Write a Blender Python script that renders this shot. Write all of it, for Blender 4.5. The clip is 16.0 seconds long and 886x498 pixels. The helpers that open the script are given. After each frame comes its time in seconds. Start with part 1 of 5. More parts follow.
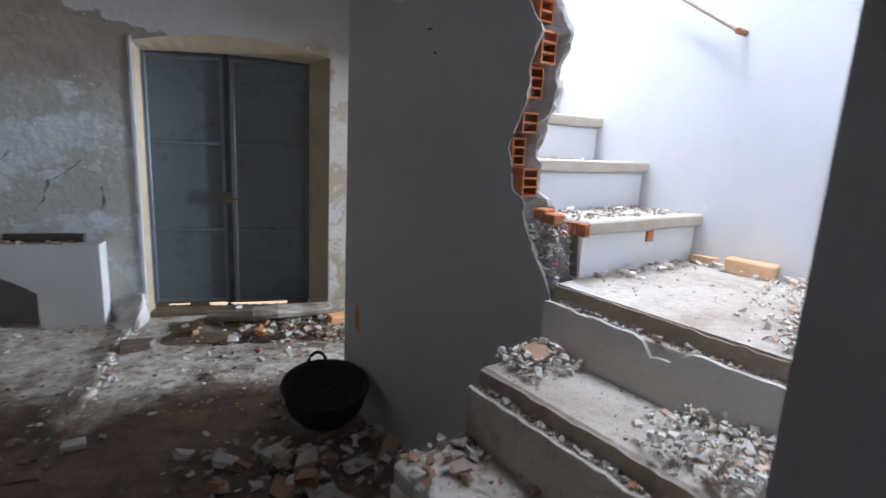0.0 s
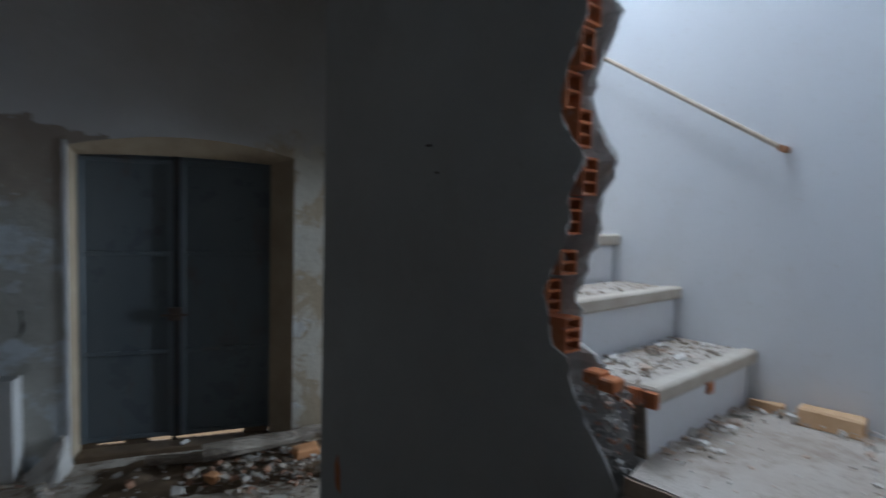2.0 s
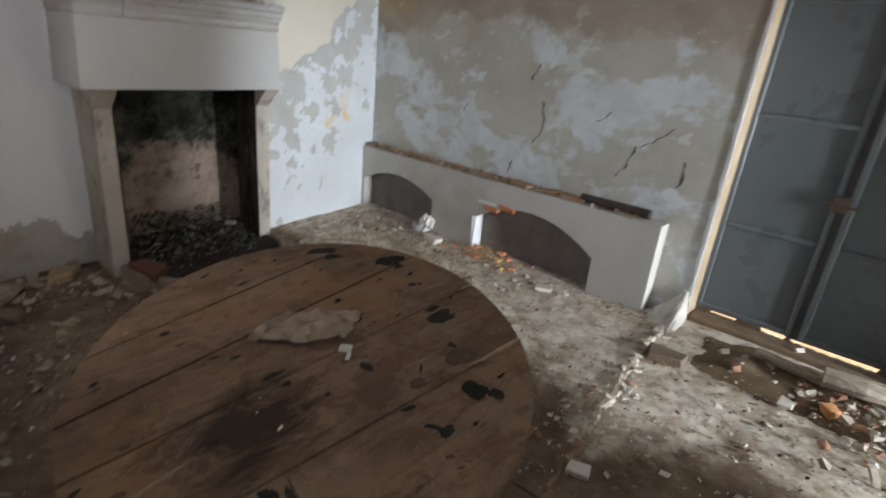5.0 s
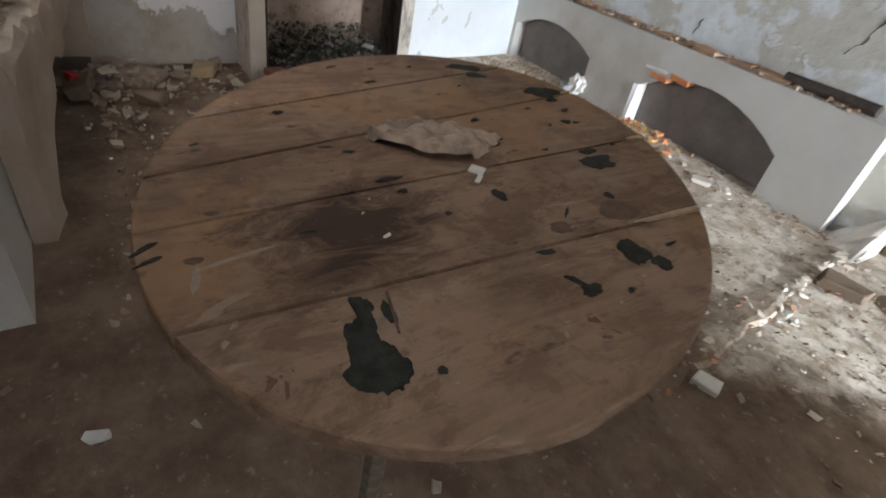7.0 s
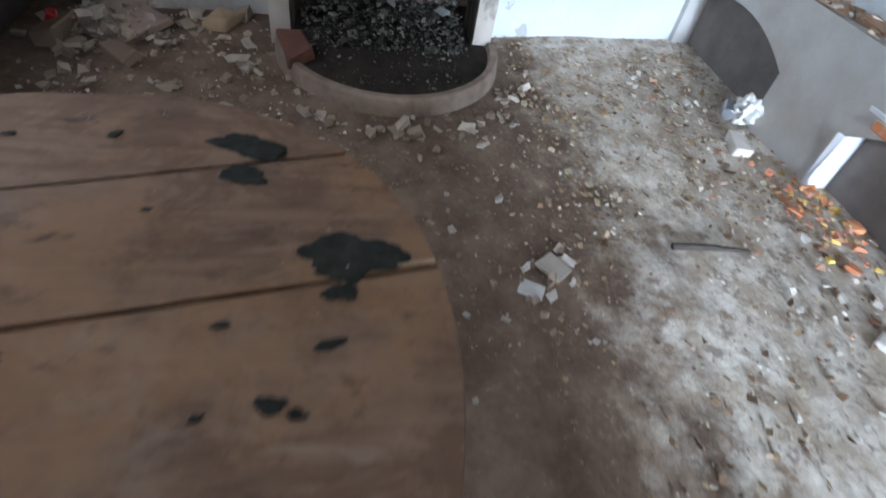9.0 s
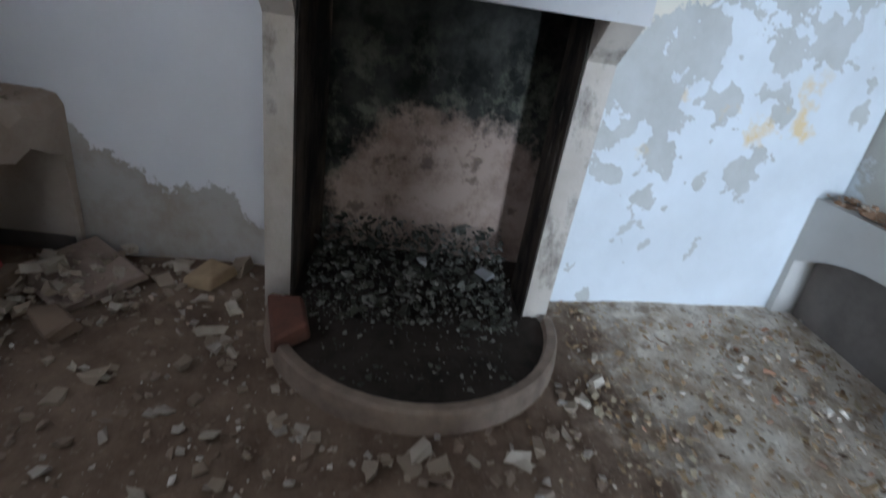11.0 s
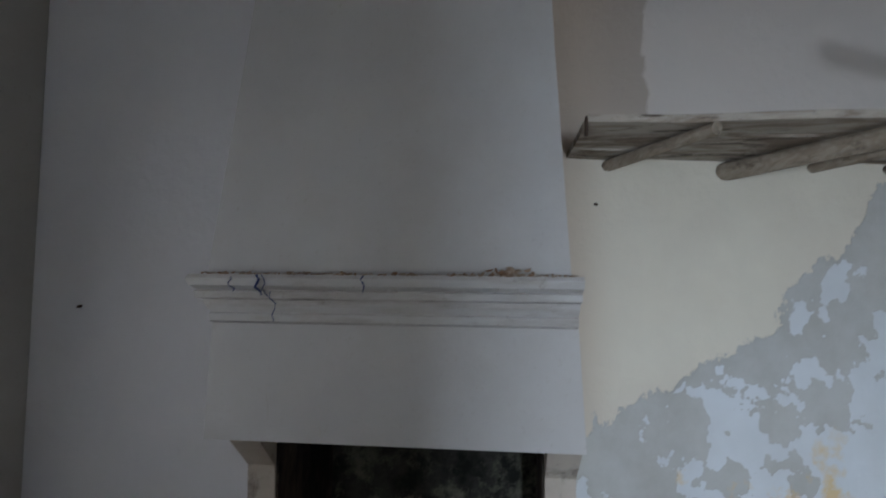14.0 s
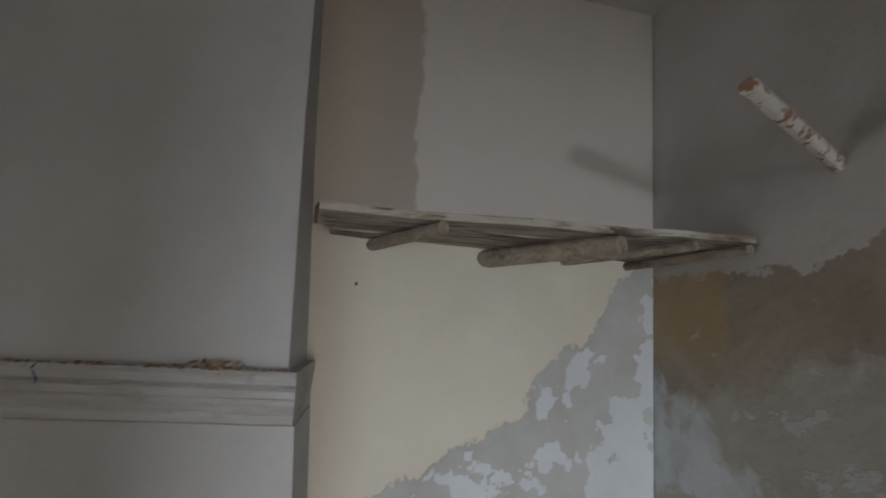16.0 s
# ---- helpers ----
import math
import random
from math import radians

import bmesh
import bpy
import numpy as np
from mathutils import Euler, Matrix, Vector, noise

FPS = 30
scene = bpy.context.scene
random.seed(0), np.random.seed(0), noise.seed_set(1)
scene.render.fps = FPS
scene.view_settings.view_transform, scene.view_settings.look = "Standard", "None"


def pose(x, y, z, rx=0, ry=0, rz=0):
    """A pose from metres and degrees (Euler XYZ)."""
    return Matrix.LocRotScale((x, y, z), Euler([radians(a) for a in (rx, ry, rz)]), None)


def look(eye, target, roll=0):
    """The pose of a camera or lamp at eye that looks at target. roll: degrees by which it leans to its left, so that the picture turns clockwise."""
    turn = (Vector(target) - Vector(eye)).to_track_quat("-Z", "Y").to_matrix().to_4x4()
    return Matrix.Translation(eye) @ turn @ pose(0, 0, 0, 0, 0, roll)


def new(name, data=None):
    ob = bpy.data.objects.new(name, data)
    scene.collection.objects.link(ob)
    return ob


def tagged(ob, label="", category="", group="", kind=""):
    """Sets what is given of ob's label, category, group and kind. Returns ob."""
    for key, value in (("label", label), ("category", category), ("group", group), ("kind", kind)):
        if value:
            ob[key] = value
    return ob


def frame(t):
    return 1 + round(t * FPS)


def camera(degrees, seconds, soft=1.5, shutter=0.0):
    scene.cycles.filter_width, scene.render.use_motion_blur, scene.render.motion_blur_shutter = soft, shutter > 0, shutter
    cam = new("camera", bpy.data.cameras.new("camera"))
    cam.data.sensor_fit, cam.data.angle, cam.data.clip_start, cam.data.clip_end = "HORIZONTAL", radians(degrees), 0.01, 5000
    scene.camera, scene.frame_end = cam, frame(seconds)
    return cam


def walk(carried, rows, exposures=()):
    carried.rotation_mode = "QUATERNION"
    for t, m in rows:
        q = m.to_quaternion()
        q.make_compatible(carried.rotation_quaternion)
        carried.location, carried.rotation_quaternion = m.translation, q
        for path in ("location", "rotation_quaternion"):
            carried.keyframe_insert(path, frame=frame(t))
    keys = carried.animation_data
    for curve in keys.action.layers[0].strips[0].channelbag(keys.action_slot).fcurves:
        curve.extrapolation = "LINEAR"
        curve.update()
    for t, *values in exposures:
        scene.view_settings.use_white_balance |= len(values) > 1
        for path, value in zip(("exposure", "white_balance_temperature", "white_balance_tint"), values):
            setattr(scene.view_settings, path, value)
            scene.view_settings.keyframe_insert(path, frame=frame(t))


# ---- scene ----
cam = camera(80.4, 16.0, soft=1.5, shutter=0.55)
# seconds, place in metres, turn in degrees
PATH = [
    (0, 0.376, 0.046, 1.424, 78.44, -2.99, -14.34),
    (0.5, 0.424, 0.235, 1.448, 78.55, -2.74, -19.87),
    (1, 0.421, 0.388, 1.501, 80.37, -1.38, -27.68),
    (1.5, 0.369, 0.435, 1.587, 83.48, -0.64, -27.94),
    (2, 0.295, 0.465, 1.601, 86.74, -1.51, -19.72),
    (2.5, 0.233, 0.496, 1.560, 87.33, -3.54, -6.70),
    (3, 0.284, 0.649, 1.576, 84.43, -4.01, 8.59),
    (3.5, 0.239, 0.690, 1.576, 81.62, -3.71, 15.53),
    (4, 0.112, 0.747, 1.573, 77.38, -4.06, 22.13),
    (4.5, -0.030, 0.801, 1.544, 73.13, -4.70, 31.52),
    (5, -0.072, 0.828, 1.526, 68.68, -5.32, 41.36),
    (7.5, -0.388, 1.043, 1.185, 49.53, -9.59, 60.42),
    (8, -0.578, 1.309, 1.135, 44.64, -10.41, 63.90),
    (8.5, -0.739, 1.712, 1.133, 43.89, -8.92, 74.92),
    (9, -0.932, 2.117, 1.246, 43.57, -7.80, 82.10),
    (11.5, -1.812, 2.252, 1.119, 71.87, -7.82, 89.11),
    (12, -1.816, 2.330, 1.182, 79.60, -6.59, 92.80),
    (12.5, -1.778, 2.414, 1.286, 86.64, -3.95, 95.33),
    (13, -1.744, 2.470, 1.391, 91.03, -1.41, 96.24),
    (13.5, -1.734, 2.541, 1.542, 92.01, -0.42, 96.62),
    (14, -1.709, 2.619, 1.637, 93.51, -0.59, 95.65),
    (14.5, -1.681, 2.729, 1.697, 94.71, -2.66, 93.22),
    (15, -1.679, 2.962, 1.727, 96.20, -2.85, 91.57),
    (15.5, -1.734, 3.037, 1.779, 96.40, -3.34, 87.48),
    (16, -1.759, 3.054, 1.805, 97.97, -3.05, 82.30),
]
EXPOSURES = [(0, 0.82, 5800, 14), (0.5, 0.25, 5600, 11), (1.0, -0.1, 5550, 9), (1.5, -0.4, 5500, 8), (2.0, -0.85, 5600, 8), (2.5, -0.6, 6100, 11), (3.0, 0.75, 6900, 14), (3.5, 0.95, 7250, 15), (4.0, 0.95, 7000, 14), (5.0, 1.2, 6750, 12),
             (7.5, 1.95, 6600, 12), (9.0, 2.1, 5600, 10), (11.5, 1.05, 5700, 9), (13.0, 0.7, 5850, 10), (15.0, 0.25, 6500, 12), (16.0, 0.22, 6900, 13)]
walk(cam, [(t, pose(x, y, z, rx, ry, rz)) for t, x, y, z, rx, ry, rz in PATH], EXPOSURES)

# ---- light ----
world = bpy.data.worlds.new("sky")
scene.world = world
world.use_nodes = True
wn = world.node_tree
sky = wn.nodes.new("ShaderNodeTexSky")
sky.sky_type = "NISHITA"
sky.sun_disc = False
sky.sun_elevation = radians(40)
sky.sun_rotation = radians(-69)
wn.nodes["Background"].inputs["Strength"].default_value = 0.15
wn.links.new(sky.outputs["Color"], wn.nodes["Background"].inputs["Color"])
sun_data = bpy.data.lights.new("sun", "SUN")
sun_data.energy, sun_data.angle, sun_data.color = 4.0, radians(0.5), (1.0, 0.95, 0.87)
sun = new("sun", sun_data)
sun.matrix_world = look((-9.0, 3.5, 8.0), (0, 0, 0))


def area_lamp(name, m, sx, sy, watts, colour):
    """An area lamp for the sky's light in an opening, inferred or added."""
    d = bpy.data.lights.new(name, "AREA")
    d.shape, d.size, d.size_y, d.energy, d.color = "RECTANGLE", sx, sy, watts, colour
    ob = new(name, d)
    ob.matrix_world = m
    return ob


# the open top of the stair well, the doorway at the end of the passage behind it, and a fill lamp added in an invented
# south window
area_lamp("well_sky", look((1.27, 1.98, 3.75), (1.25, 1.95, 0)), 0.7, 1.7, 112, (0.84, 0.92, 1.0))
area_lamp("passage_sky", look((5.35, 3.40, 1.28), (-3.0, 3.5, 0.7)), 0.55, 1.7, 300, (0.78, 0.89, 1.0))
area_lamp("added_south_fill", look((-2.25, 0.60, 1.5), (-1.7, 4.0, 0.9)), 0.85, 0.95, 4.2, (0.95, 0.97, 1.0))


# ---- materials ----
class Nodes:
    """Short way to write a node material."""

    def __init__(self, name, rough=0.85, metal=0.0):
        self.m = bpy.data.materials.new(name)
        self.m.use_nodes = True
        self.t = self.m.node_tree
        self.b = self.t.nodes["Principled BSDF"]
        self.b.inputs["Roughness"].default_value = rough
        self.b.inputs["Metallic"].default_value = metal
        self.b.inputs["Specular IOR Level"].default_value = 0.3
        self.co = self.t.nodes.new("ShaderNodeTexCoord").outputs["Object"]

    def link(self, a, b):
        self.t.links.new(a, b)

    def noise(self, scale, detail=5.0, rough=0.6, stretch=(1, 1, 1), dist=0.0, shift=(0, 0, 0)):
        mp = self.t.nodes.new("ShaderNodeMapping")
        mp.inputs["Scale"].default_value = stretch
        mp.inputs["Location"].default_value = shift
        n = self.t.nodes.new("ShaderNodeTexNoise")
        n.inputs["Scale"].default_value = scale
        n.inputs["Detail"].default_value = detail
        n.inputs["Roughness"].default_value = rough
        n.inputs["Distortion"].default_value = dist
        self.link(self.co, mp.inputs["Vector"])
        self.link(mp.outputs[0], n.inputs["Vector"])
        return n.outputs["Fac"]

    def axis(self, k):
        s = self.t.nodes.new("ShaderNodeSeparateXYZ")
        self.link(self.co, s.inputs[0])
        return s.outputs[k]

    def math(self, op, a, b=0.0, c=0.0):
        n = self.t.nodes.new("ShaderNodeMath")
        n.operation = op
        for s, v in zip(n.inputs, (a, b, c)):
            if isinstance(v, (int, float)):
                s.default_value = v
            else:
                self.link(v, s)
        return n.outputs[0]

    def step(self, v, lo, hi):
        n = self.t.nodes.new("ShaderNodeMapRange")
        n.inputs["From Min"].default_value, n.inputs["From Max"].default_value = lo, hi
        self.link(v, n.inputs["Value"])
        return n.outputs[0]

    def mix(self, f, a, b):
        n = self.t.nodes.new("ShaderNodeMix")
        n.data_type = "RGBA"
        for s, v in ((n.inputs[0], f), (n.inputs[6], a), (n.inputs[7], b)):
            if isinstance(v, (int, float)):
                s.default_value = v
            elif isinstance(v, tuple):
                s.default_value = (*v, 1)
            else:
                self.link(v, s)
        return n.outputs[2]

    def per_object(self):
        return self.t.nodes.new("ShaderNodeObjectInfo").outputs["Random"]

    def per_island(self):
        return self.t.nodes.new("ShaderNodeNewGeometry").outputs["Random Per Island"]

    def done(self, colour, height=None, strength=0.4, dist=0.01, rough=None):
        if isinstance(colour, tuple):
            self.b.inputs["Base Color"].default_value = (*colour, 1)
        else:
            self.link(colour, self.b.inputs["Base Color"])
        if rough is not None:
            self.link(rough, self.b.inputs["Roughness"])
        if height is not None:
            n = self.t.nodes.new("ShaderNodeBump")
            n.inputs["Strength"].default_value = strength
            n.inputs["Distance"].default_value = dist
            self.link(height, n.inputs["Height"])
            self.link(n.outputs[0], self.b.inputs["Normal"])
        return self.m


def plaster(name, a, b, stain, amount=0.5, relief=0.35):
    n = Nodes(name, 0.9)
    c = n.mix(n.step(n.noise(1.6, 6), 0.35, 0.7), a, b)
    c = n.mix(n.math("MULTIPLY", n.step(n.noise(0.9, 8, 0.7, shift=(3, 1, 5)), 0.52, 0.75), amount), c, stain)
    c = n.mix(n.math("MULTIPLY", n.step(n.noise(60, 3), 0.62, 0.75), 0.35), c, stain)
    h = n.math("ADD", n.noise(5, 6), n.math("MULTIPLY", n.noise(70, 4), 0.25))
    return n.done(c, h, relief, 0.012)


PARTITION = plaster("grey_plaster", (0.51, 0.495, 0.465), (0.44, 0.425, 0.40), (0.34, 0.295, 0.25), 0.55)
WHITE = plaster("white_limewash", (0.80, 0.80, 0.81), (0.76, 0.77, 0.79), (0.62, 0.57, 0.50), 0.4, 0.12)
CHIMNEY = plaster("dull_white_plaster", (0.56, 0.55, 0.545), (0.50, 0.49, 0.485), (0.42, 0.39, 0.36), 0.45, 0.2)
mn = Nodes("stained_mantel_plaster", 0.9)
mc = mn.mix(mn.step(mn.noise(1.6, 6), 0.35, 0.7), (0.56, 0.55, 0.54), (0.50, 0.485, 0.47))
mc = mn.mix(mn.math("MULTIPLY", mn.step(mn.noise(3, 7, 0.7, (1, 0.5, 3), shift=(1, 4, 2)), 0.46, 0.66), 0.75), mc, (0.33, 0.28, 0.24))
mc = mn.mix(mn.math("MULTIPLY", mn.step(mn.noise(22, 5, 0.7), 0.6, 0.7), 0.5), mc, (0.28, 0.23, 0.19))
MANTEL = mn.done(mc, mn.noise(18, 6), 0.4, 0.008)
RISER = plaster("worn_riser_plaster", (0.60, 0.56, 0.51), (0.52, 0.47, 0.41), (0.36, 0.27, 0.20), 0.7)
CEILING = plaster("ceiling_plaster", (0.62, 0.60, 0.56), (0.56, 0.53, 0.50), (0.42, 0.36, 0.31), 0.5)


def far_wall_material():
    n = Nodes("peeling_blue_plaster", 0.92)
    z, x = n.axis(2), n.axis(0)
    big, mid = n.noise(1.1, 7, 0.62), n.noise(3.2, 8, 0.65, shift=(1, 7, 2))
    wide = n.noise(2.3, 6, 0.6, (0.75, 1, 1.2), 0.5, shift=(6, 3, 8))
    fine = n.noise(15, 5, 0.75)
    paint = n.mix(n.step(big, 0.35, 0.65), (0.61, 0.59, 0.58), (0.53, 0.50, 0.47))
    mortar = n.mix(n.step(wide, 0.40, 0.62), (0.43, 0.37, 0.31), (0.345, 0.285, 0.235))
    mortar = n.mix(n.math("MULTIPLY", n.step(mid, 0.58, 0.66), 0.5), mortar, (0.50, 0.38, 0.25))
    # washed blue limewash left in broad soft patches on olive-grey plaster
    grey = n.mix(n.step(mid, 0.38, 0.64), (0.50, 0.48, 0.43), (0.42, 0.395, 0.345))
    lime = n.mix(n.step(n.noise(6, 6, 0.6, shift=(2, 2, 5)), 0.38, 0.62), (0.66, 0.69, 0.71), (0.56, 0.575, 0.575))
    patch = n.math("ADD", wide, n.math("MULTIPLY", n.math("SUBTRACT", mid, 0.5), 0.55))
    patch = n.math("ADD", patch, n.math("MULTIPLY", n.math("SUBTRACT", fine, 0.5), 0.12))
    patch = n.math("SUBTRACT", patch, n.math("MULTIPLY", n.step(z, 0.9, 1.8), 0.05))
    washed = n.mix(n.step(patch, 0.46, 0.53), grey, lime)
    # an old round repair of tan plaster
    rx, rz = n.math("ADD", x, 2.35), n.math("MULTIPLY", n.math("SUBTRACT", z, 1.19), 1.1)
    rr = n.math("SQRT", n.math("ADD", n.math("MULTIPLY", rx, rx), n.math("MULTIPLY", rz, rz)))
    mend = n.step(n.math("ADD", rr, n.math("MULTIPLY", n.math("SUBTRACT", mid, 0.5), 0.22)), 0.345, 0.325)
    washed = n.mix(n.math("MULTIPLY", mend, 0.85), washed, n.mix(n.step(mid, 0.4, 0.6), (0.50, 0.47, 0.41), (0.45, 0.415, 0.355)))
    # the band of bare mortar below the paint
    edge = n.math("ADD", z, n.math("MULTIPLY", n.math("SUBTRACT", big, 0.5), 1.0))
    edge = n.math("ADD", edge, n.math("MULTIPLY", n.math("SUBTRACT", mid, 0.5), 0.9))
    lower = n.mix(n.step(edge, 1.53, 1.66), washed, mortar)
    # paint keeps on top; its torn edge climbs round a stepped gable of bare mortar
    off = n.math("MULTIPLY", n.math("ADD", x, 1.62), 2.5)
    sq = n.math("MULTIPLY", off, off)
    hill = n.math("MULTIPLY", n.math("POWER", 2.718, n.math("MULTIPLY", n.math("MULTIPLY", sq, sq), -1.0)), 0.33)
    far = n.math("MULTIPLY", n.math("ADD", x, 1.62), 1.15)
    skirt = n.math("MULTIPLY", n.math("POWER", 2.718, n.math("MULTIPLY", n.math("MULTIPLY", far, far), -1.0)), 0.17)
    top = n.math("SUBTRACT", n.math("SUBTRACT", z, hill), skirt)
    top = n.math("ADD", top, n.math("MULTIPLY", n.math("SUBTRACT", mid, 0.5), 0.42))
    top = n.math("ADD", n.math("ADD", top, 0.18), n.math("MULTIPLY", n.math("SUBTRACT", fine, 0.5), 0.11))
    kept = n.step(top, 2.20, 2.208)
    c = n.mix(kept, lower, paint)
    # cream and ochre plaster on the pier beside the door
    strip = n.step(n.math("ADD", x, n.math("MULTIPLY", n.math("SUBTRACT", mid, 0.5), 0.3)), 0.28, 0.30)
    pier = n.noise(4.2, 6, 0.6, (1, 1, 0.7), 0.6, shift=(3, 3, 1))
    warm = n.mix(n.step(pier, 0.49, 0.53), (0.60, 0.555, 0.475), (0.46, 0.37, 0.26))
    warm = n.mix(n.math("MULTIPLY", n.step(n.noise(8, 6, 0.7, shift=(4, 8, 3)), 0.60, 0.66), 0.7), warm, (0.34, 0.26, 0.18))
    strip = n.math("MULTIPLY", strip, n.step(n.math("ADD", z, n.math("MULTIPLY", n.math("SUBTRACT", mid, 0.5), 0.7)), 2.12, 2.02))
    c = n.mix(strip, c, warm)
    corner = n.math("MULTIPLY", n.step(n.math("ADD", x, n.math("MULTIPLY", n.math("SUBTRACT", mid, 0.5), 0.3)), -3.36, -3.44), n.math("MULTIPLY", n.step(z, 1.66, 1.8), n.step(z, 2.05, 2.03)))
    c = n.mix(n.math("MULTIPLY", corner, 0.55), c, (0.50, 0.36, 0.18))
    flake = n.math("MULTIPLY", n.step(n.noise(5, 6, 0.65, (0.8, 1, 1.2), shift=(9, 2, 4)), 0.605, 0.63), n.step(z, 2.0, 1.7))
    c = n.mix(n.math("MULTIPLY", flake, 0.6), c, (0.64, 0.65, 0.66))
    h = n.math("ADD", n.math("MULTIPLY", kept, 0.8), n.math("ADD", n.math("MULTIPLY", flake, 0.25), n.math("ADD", n.noise(18, 6), n.math("MULTIPLY", mend, 0.5))))
    return n.done(c, h, 0.5, 0.012)


def left_wall_material():
    n = Nodes("flaking_cream_plaster", 0.92)
    z, y = n.axis(2), n.axis(1)
    big, mid = n.noise(1.6, 7, 0.62, shift=(4, 0, 1)), n.noise(4.5, 8, 0.65, shift=(1, 7, 2))
    cream = n.mix(n.step(big, 0.35, 0.65), (0.68, 0.635, 0.53), (0.61, 0.56, 0.47))
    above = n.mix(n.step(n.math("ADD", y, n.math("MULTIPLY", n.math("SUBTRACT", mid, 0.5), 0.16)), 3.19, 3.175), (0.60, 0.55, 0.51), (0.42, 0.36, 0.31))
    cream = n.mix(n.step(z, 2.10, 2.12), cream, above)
    grey = n.mix(n.step(mid, 0.4, 0.65), (0.46, 0.46, 0.44), (0.40, 0.39, 0.36))
    white = n.mix(n.step(big, 0.3, 0.7), (0.66, 0.69, 0.715), (0.53, 0.55, 0.56))
    # bare mortar under the rising torn edge of the cream paint, limewash flakes left on it
    dy = n.math("SUBTRACT", y, 3.0)
    rise = n.math("ADD", n.math("MULTIPLY", dy, 0.30), n.math("MULTIPLY", n.math("MULTIPLY", dy, dy), 0.45))
    line = n.math("SUBTRACT", n.math("SUBTRACT", z, rise), 1.13)
    line = n.math("ADD", line, n.math("MULTIPLY", n.math("SUBTRACT", n.noise(2.6, 5, 0.55, shift=(5, 1, 3)), 0.5), 0.42))
    line = n.math("ADD", line, n.math("MULTIPLY", n.math("SUBTRACT", mid, 0.5), 0.24))
    line = n.math("ADD", line, n.math("MULTIPLY", n.math("SUBTRACT", n.noise(17, 5, 0.75, (1, 1, 0.6), shift=(3, 9, 4)), 0.5), 0.16))
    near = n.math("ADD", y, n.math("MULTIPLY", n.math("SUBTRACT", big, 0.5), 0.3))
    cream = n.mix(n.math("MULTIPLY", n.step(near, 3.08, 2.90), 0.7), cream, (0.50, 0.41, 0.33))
    c = n.mix(n.step(line, -0.005, 0.005), grey, cream)
    blob = n.math("SUBTRACT", n.noise(5.5, 4, 0.55, shift=(2, 2, 8)), n.math("MULTIPLY", line, 0.22))
    keep = n.math("MULTIPLY", n.step(blob, 0.60, 0.61), n.step(line, -0.03, -0.04))
    c = n.mix(keep, c, white)
    ochre = n.math("MULTIPLY", n.step(n.noise(4, 5, 0.6, shift=(6, 6, 1)), 0.62, 0.70), n.math("MULTIPLY", n.step(z, 1.15, 1.0), n.step(z, 0.6, 0.75)))
    c = n.mix(n.math("MULTIPLY", ochre, 0.8), c, (0.62, 0.44, 0.18))
    h = n.math("ADD", n.math("ADD", n.step(line, -0.01, 0.01), n.math("MULTIPLY", keep, 0.5)), n.noise(20, 6))
    return n.done(c, h, 0.5, 0.01)


def floor_material():
    n = Nodes("dusty_earth_and_cement", 0.95)
    big, mid, fine = n.noise(0.9, 7, 0.65), n.noise(5, 8, 0.7), n.noise(45, 4)
    x, y = n.axis(0), n.axis(1)
    earth = n.mix(n.step(mid, 0.38, 0.62), (0.125, 0.082, 0.056), (0.225, 0.158, 0.112))
    earth = n.mix(n.math("MULTIPLY", n.step(n.noise(26, 5, 0.7), 0.60, 0.68), 0.4), earth, (0.42, 0.36, 0.30))
    # pale dusty cement before the door and the bench, worn through in brown blotches
    bend = n.math("MINIMUM", n.math("MULTIPLY", n.math("ABSOLUTE", n.math("ADD", x, 0.65)), 1.1), 0.47)
    field = n.math("SUBTRACT", n.math("SUBTRACT", y, 2.62), bend)
    field = n.math("ADD", field, n.math("MULTIPLY", n.math("SUBTRACT", mid, 0.5), 1.1))
    field = n.math("ADD", field, n.math("MULTIPLY", n.math("SUBTRACT", big, 0.5), 0.8))
    pale = n.mix(fine, (0.64, 0.575, 0.485), (0.76, 0.70, 0.615))
    pale = n.mix(n.step(n.noise(7, 7, 0.65, shift=(3, 3, 3)), 0.42, 0.58), pale, (0.44, 0.36, 0.275))
    pale = n.mix(n.math("MULTIPLY", n.step(n.noise(11, 7, 0.72, shift=(8, 1, 5)), 0.54, 0.60), 0.7), pale, (0.20, 0.132, 0.085))
    pale = n.mix(n.math("MULTIPLY", n.step(n.noise(4, 6, 0.7, shift=(5, 5, 5)), 0.56, 0.66), 0.45), pale, (0.40, 0.275, 0.17))
    c = n.mix(n.step(field, -0.12, 0.22), earth, pale)
    h = n.math("ADD", mid, n.math("ADD", n.noise(11, 7, 0.7, shift=(8, 1, 5)), n.math("MULTIPLY", fine, 0.4)))
    return n.done(c, h, 0.55, 0.016)


def cement_material():
    n = Nodes("worn_cement", 0.9)
    c = n.mix(n.step(n.noise(2.2, 7, 0.65), 0.35, 0.68), (0.58, 0.52, 0.45), (0.43, 0.355, 0.28))
    c = n.mix(n.math("MULTIPLY", n.step(n.noise(4, 8, 0.75, shift=(3, 5, 1)), 0.52, 0.62), 0.6), c, (0.30, 0.215, 0.15))
    c = n.mix(n.math("MULTIPLY", n.step(n.noise(22, 6, 0.7), 0.55, 0.66), 0.6), c, (0.34, 0.26, 0.19))
    return n.done(c, n.math("ADD", n.noise(8, 6), n.noise(50, 4)), 0.5, 0.012)


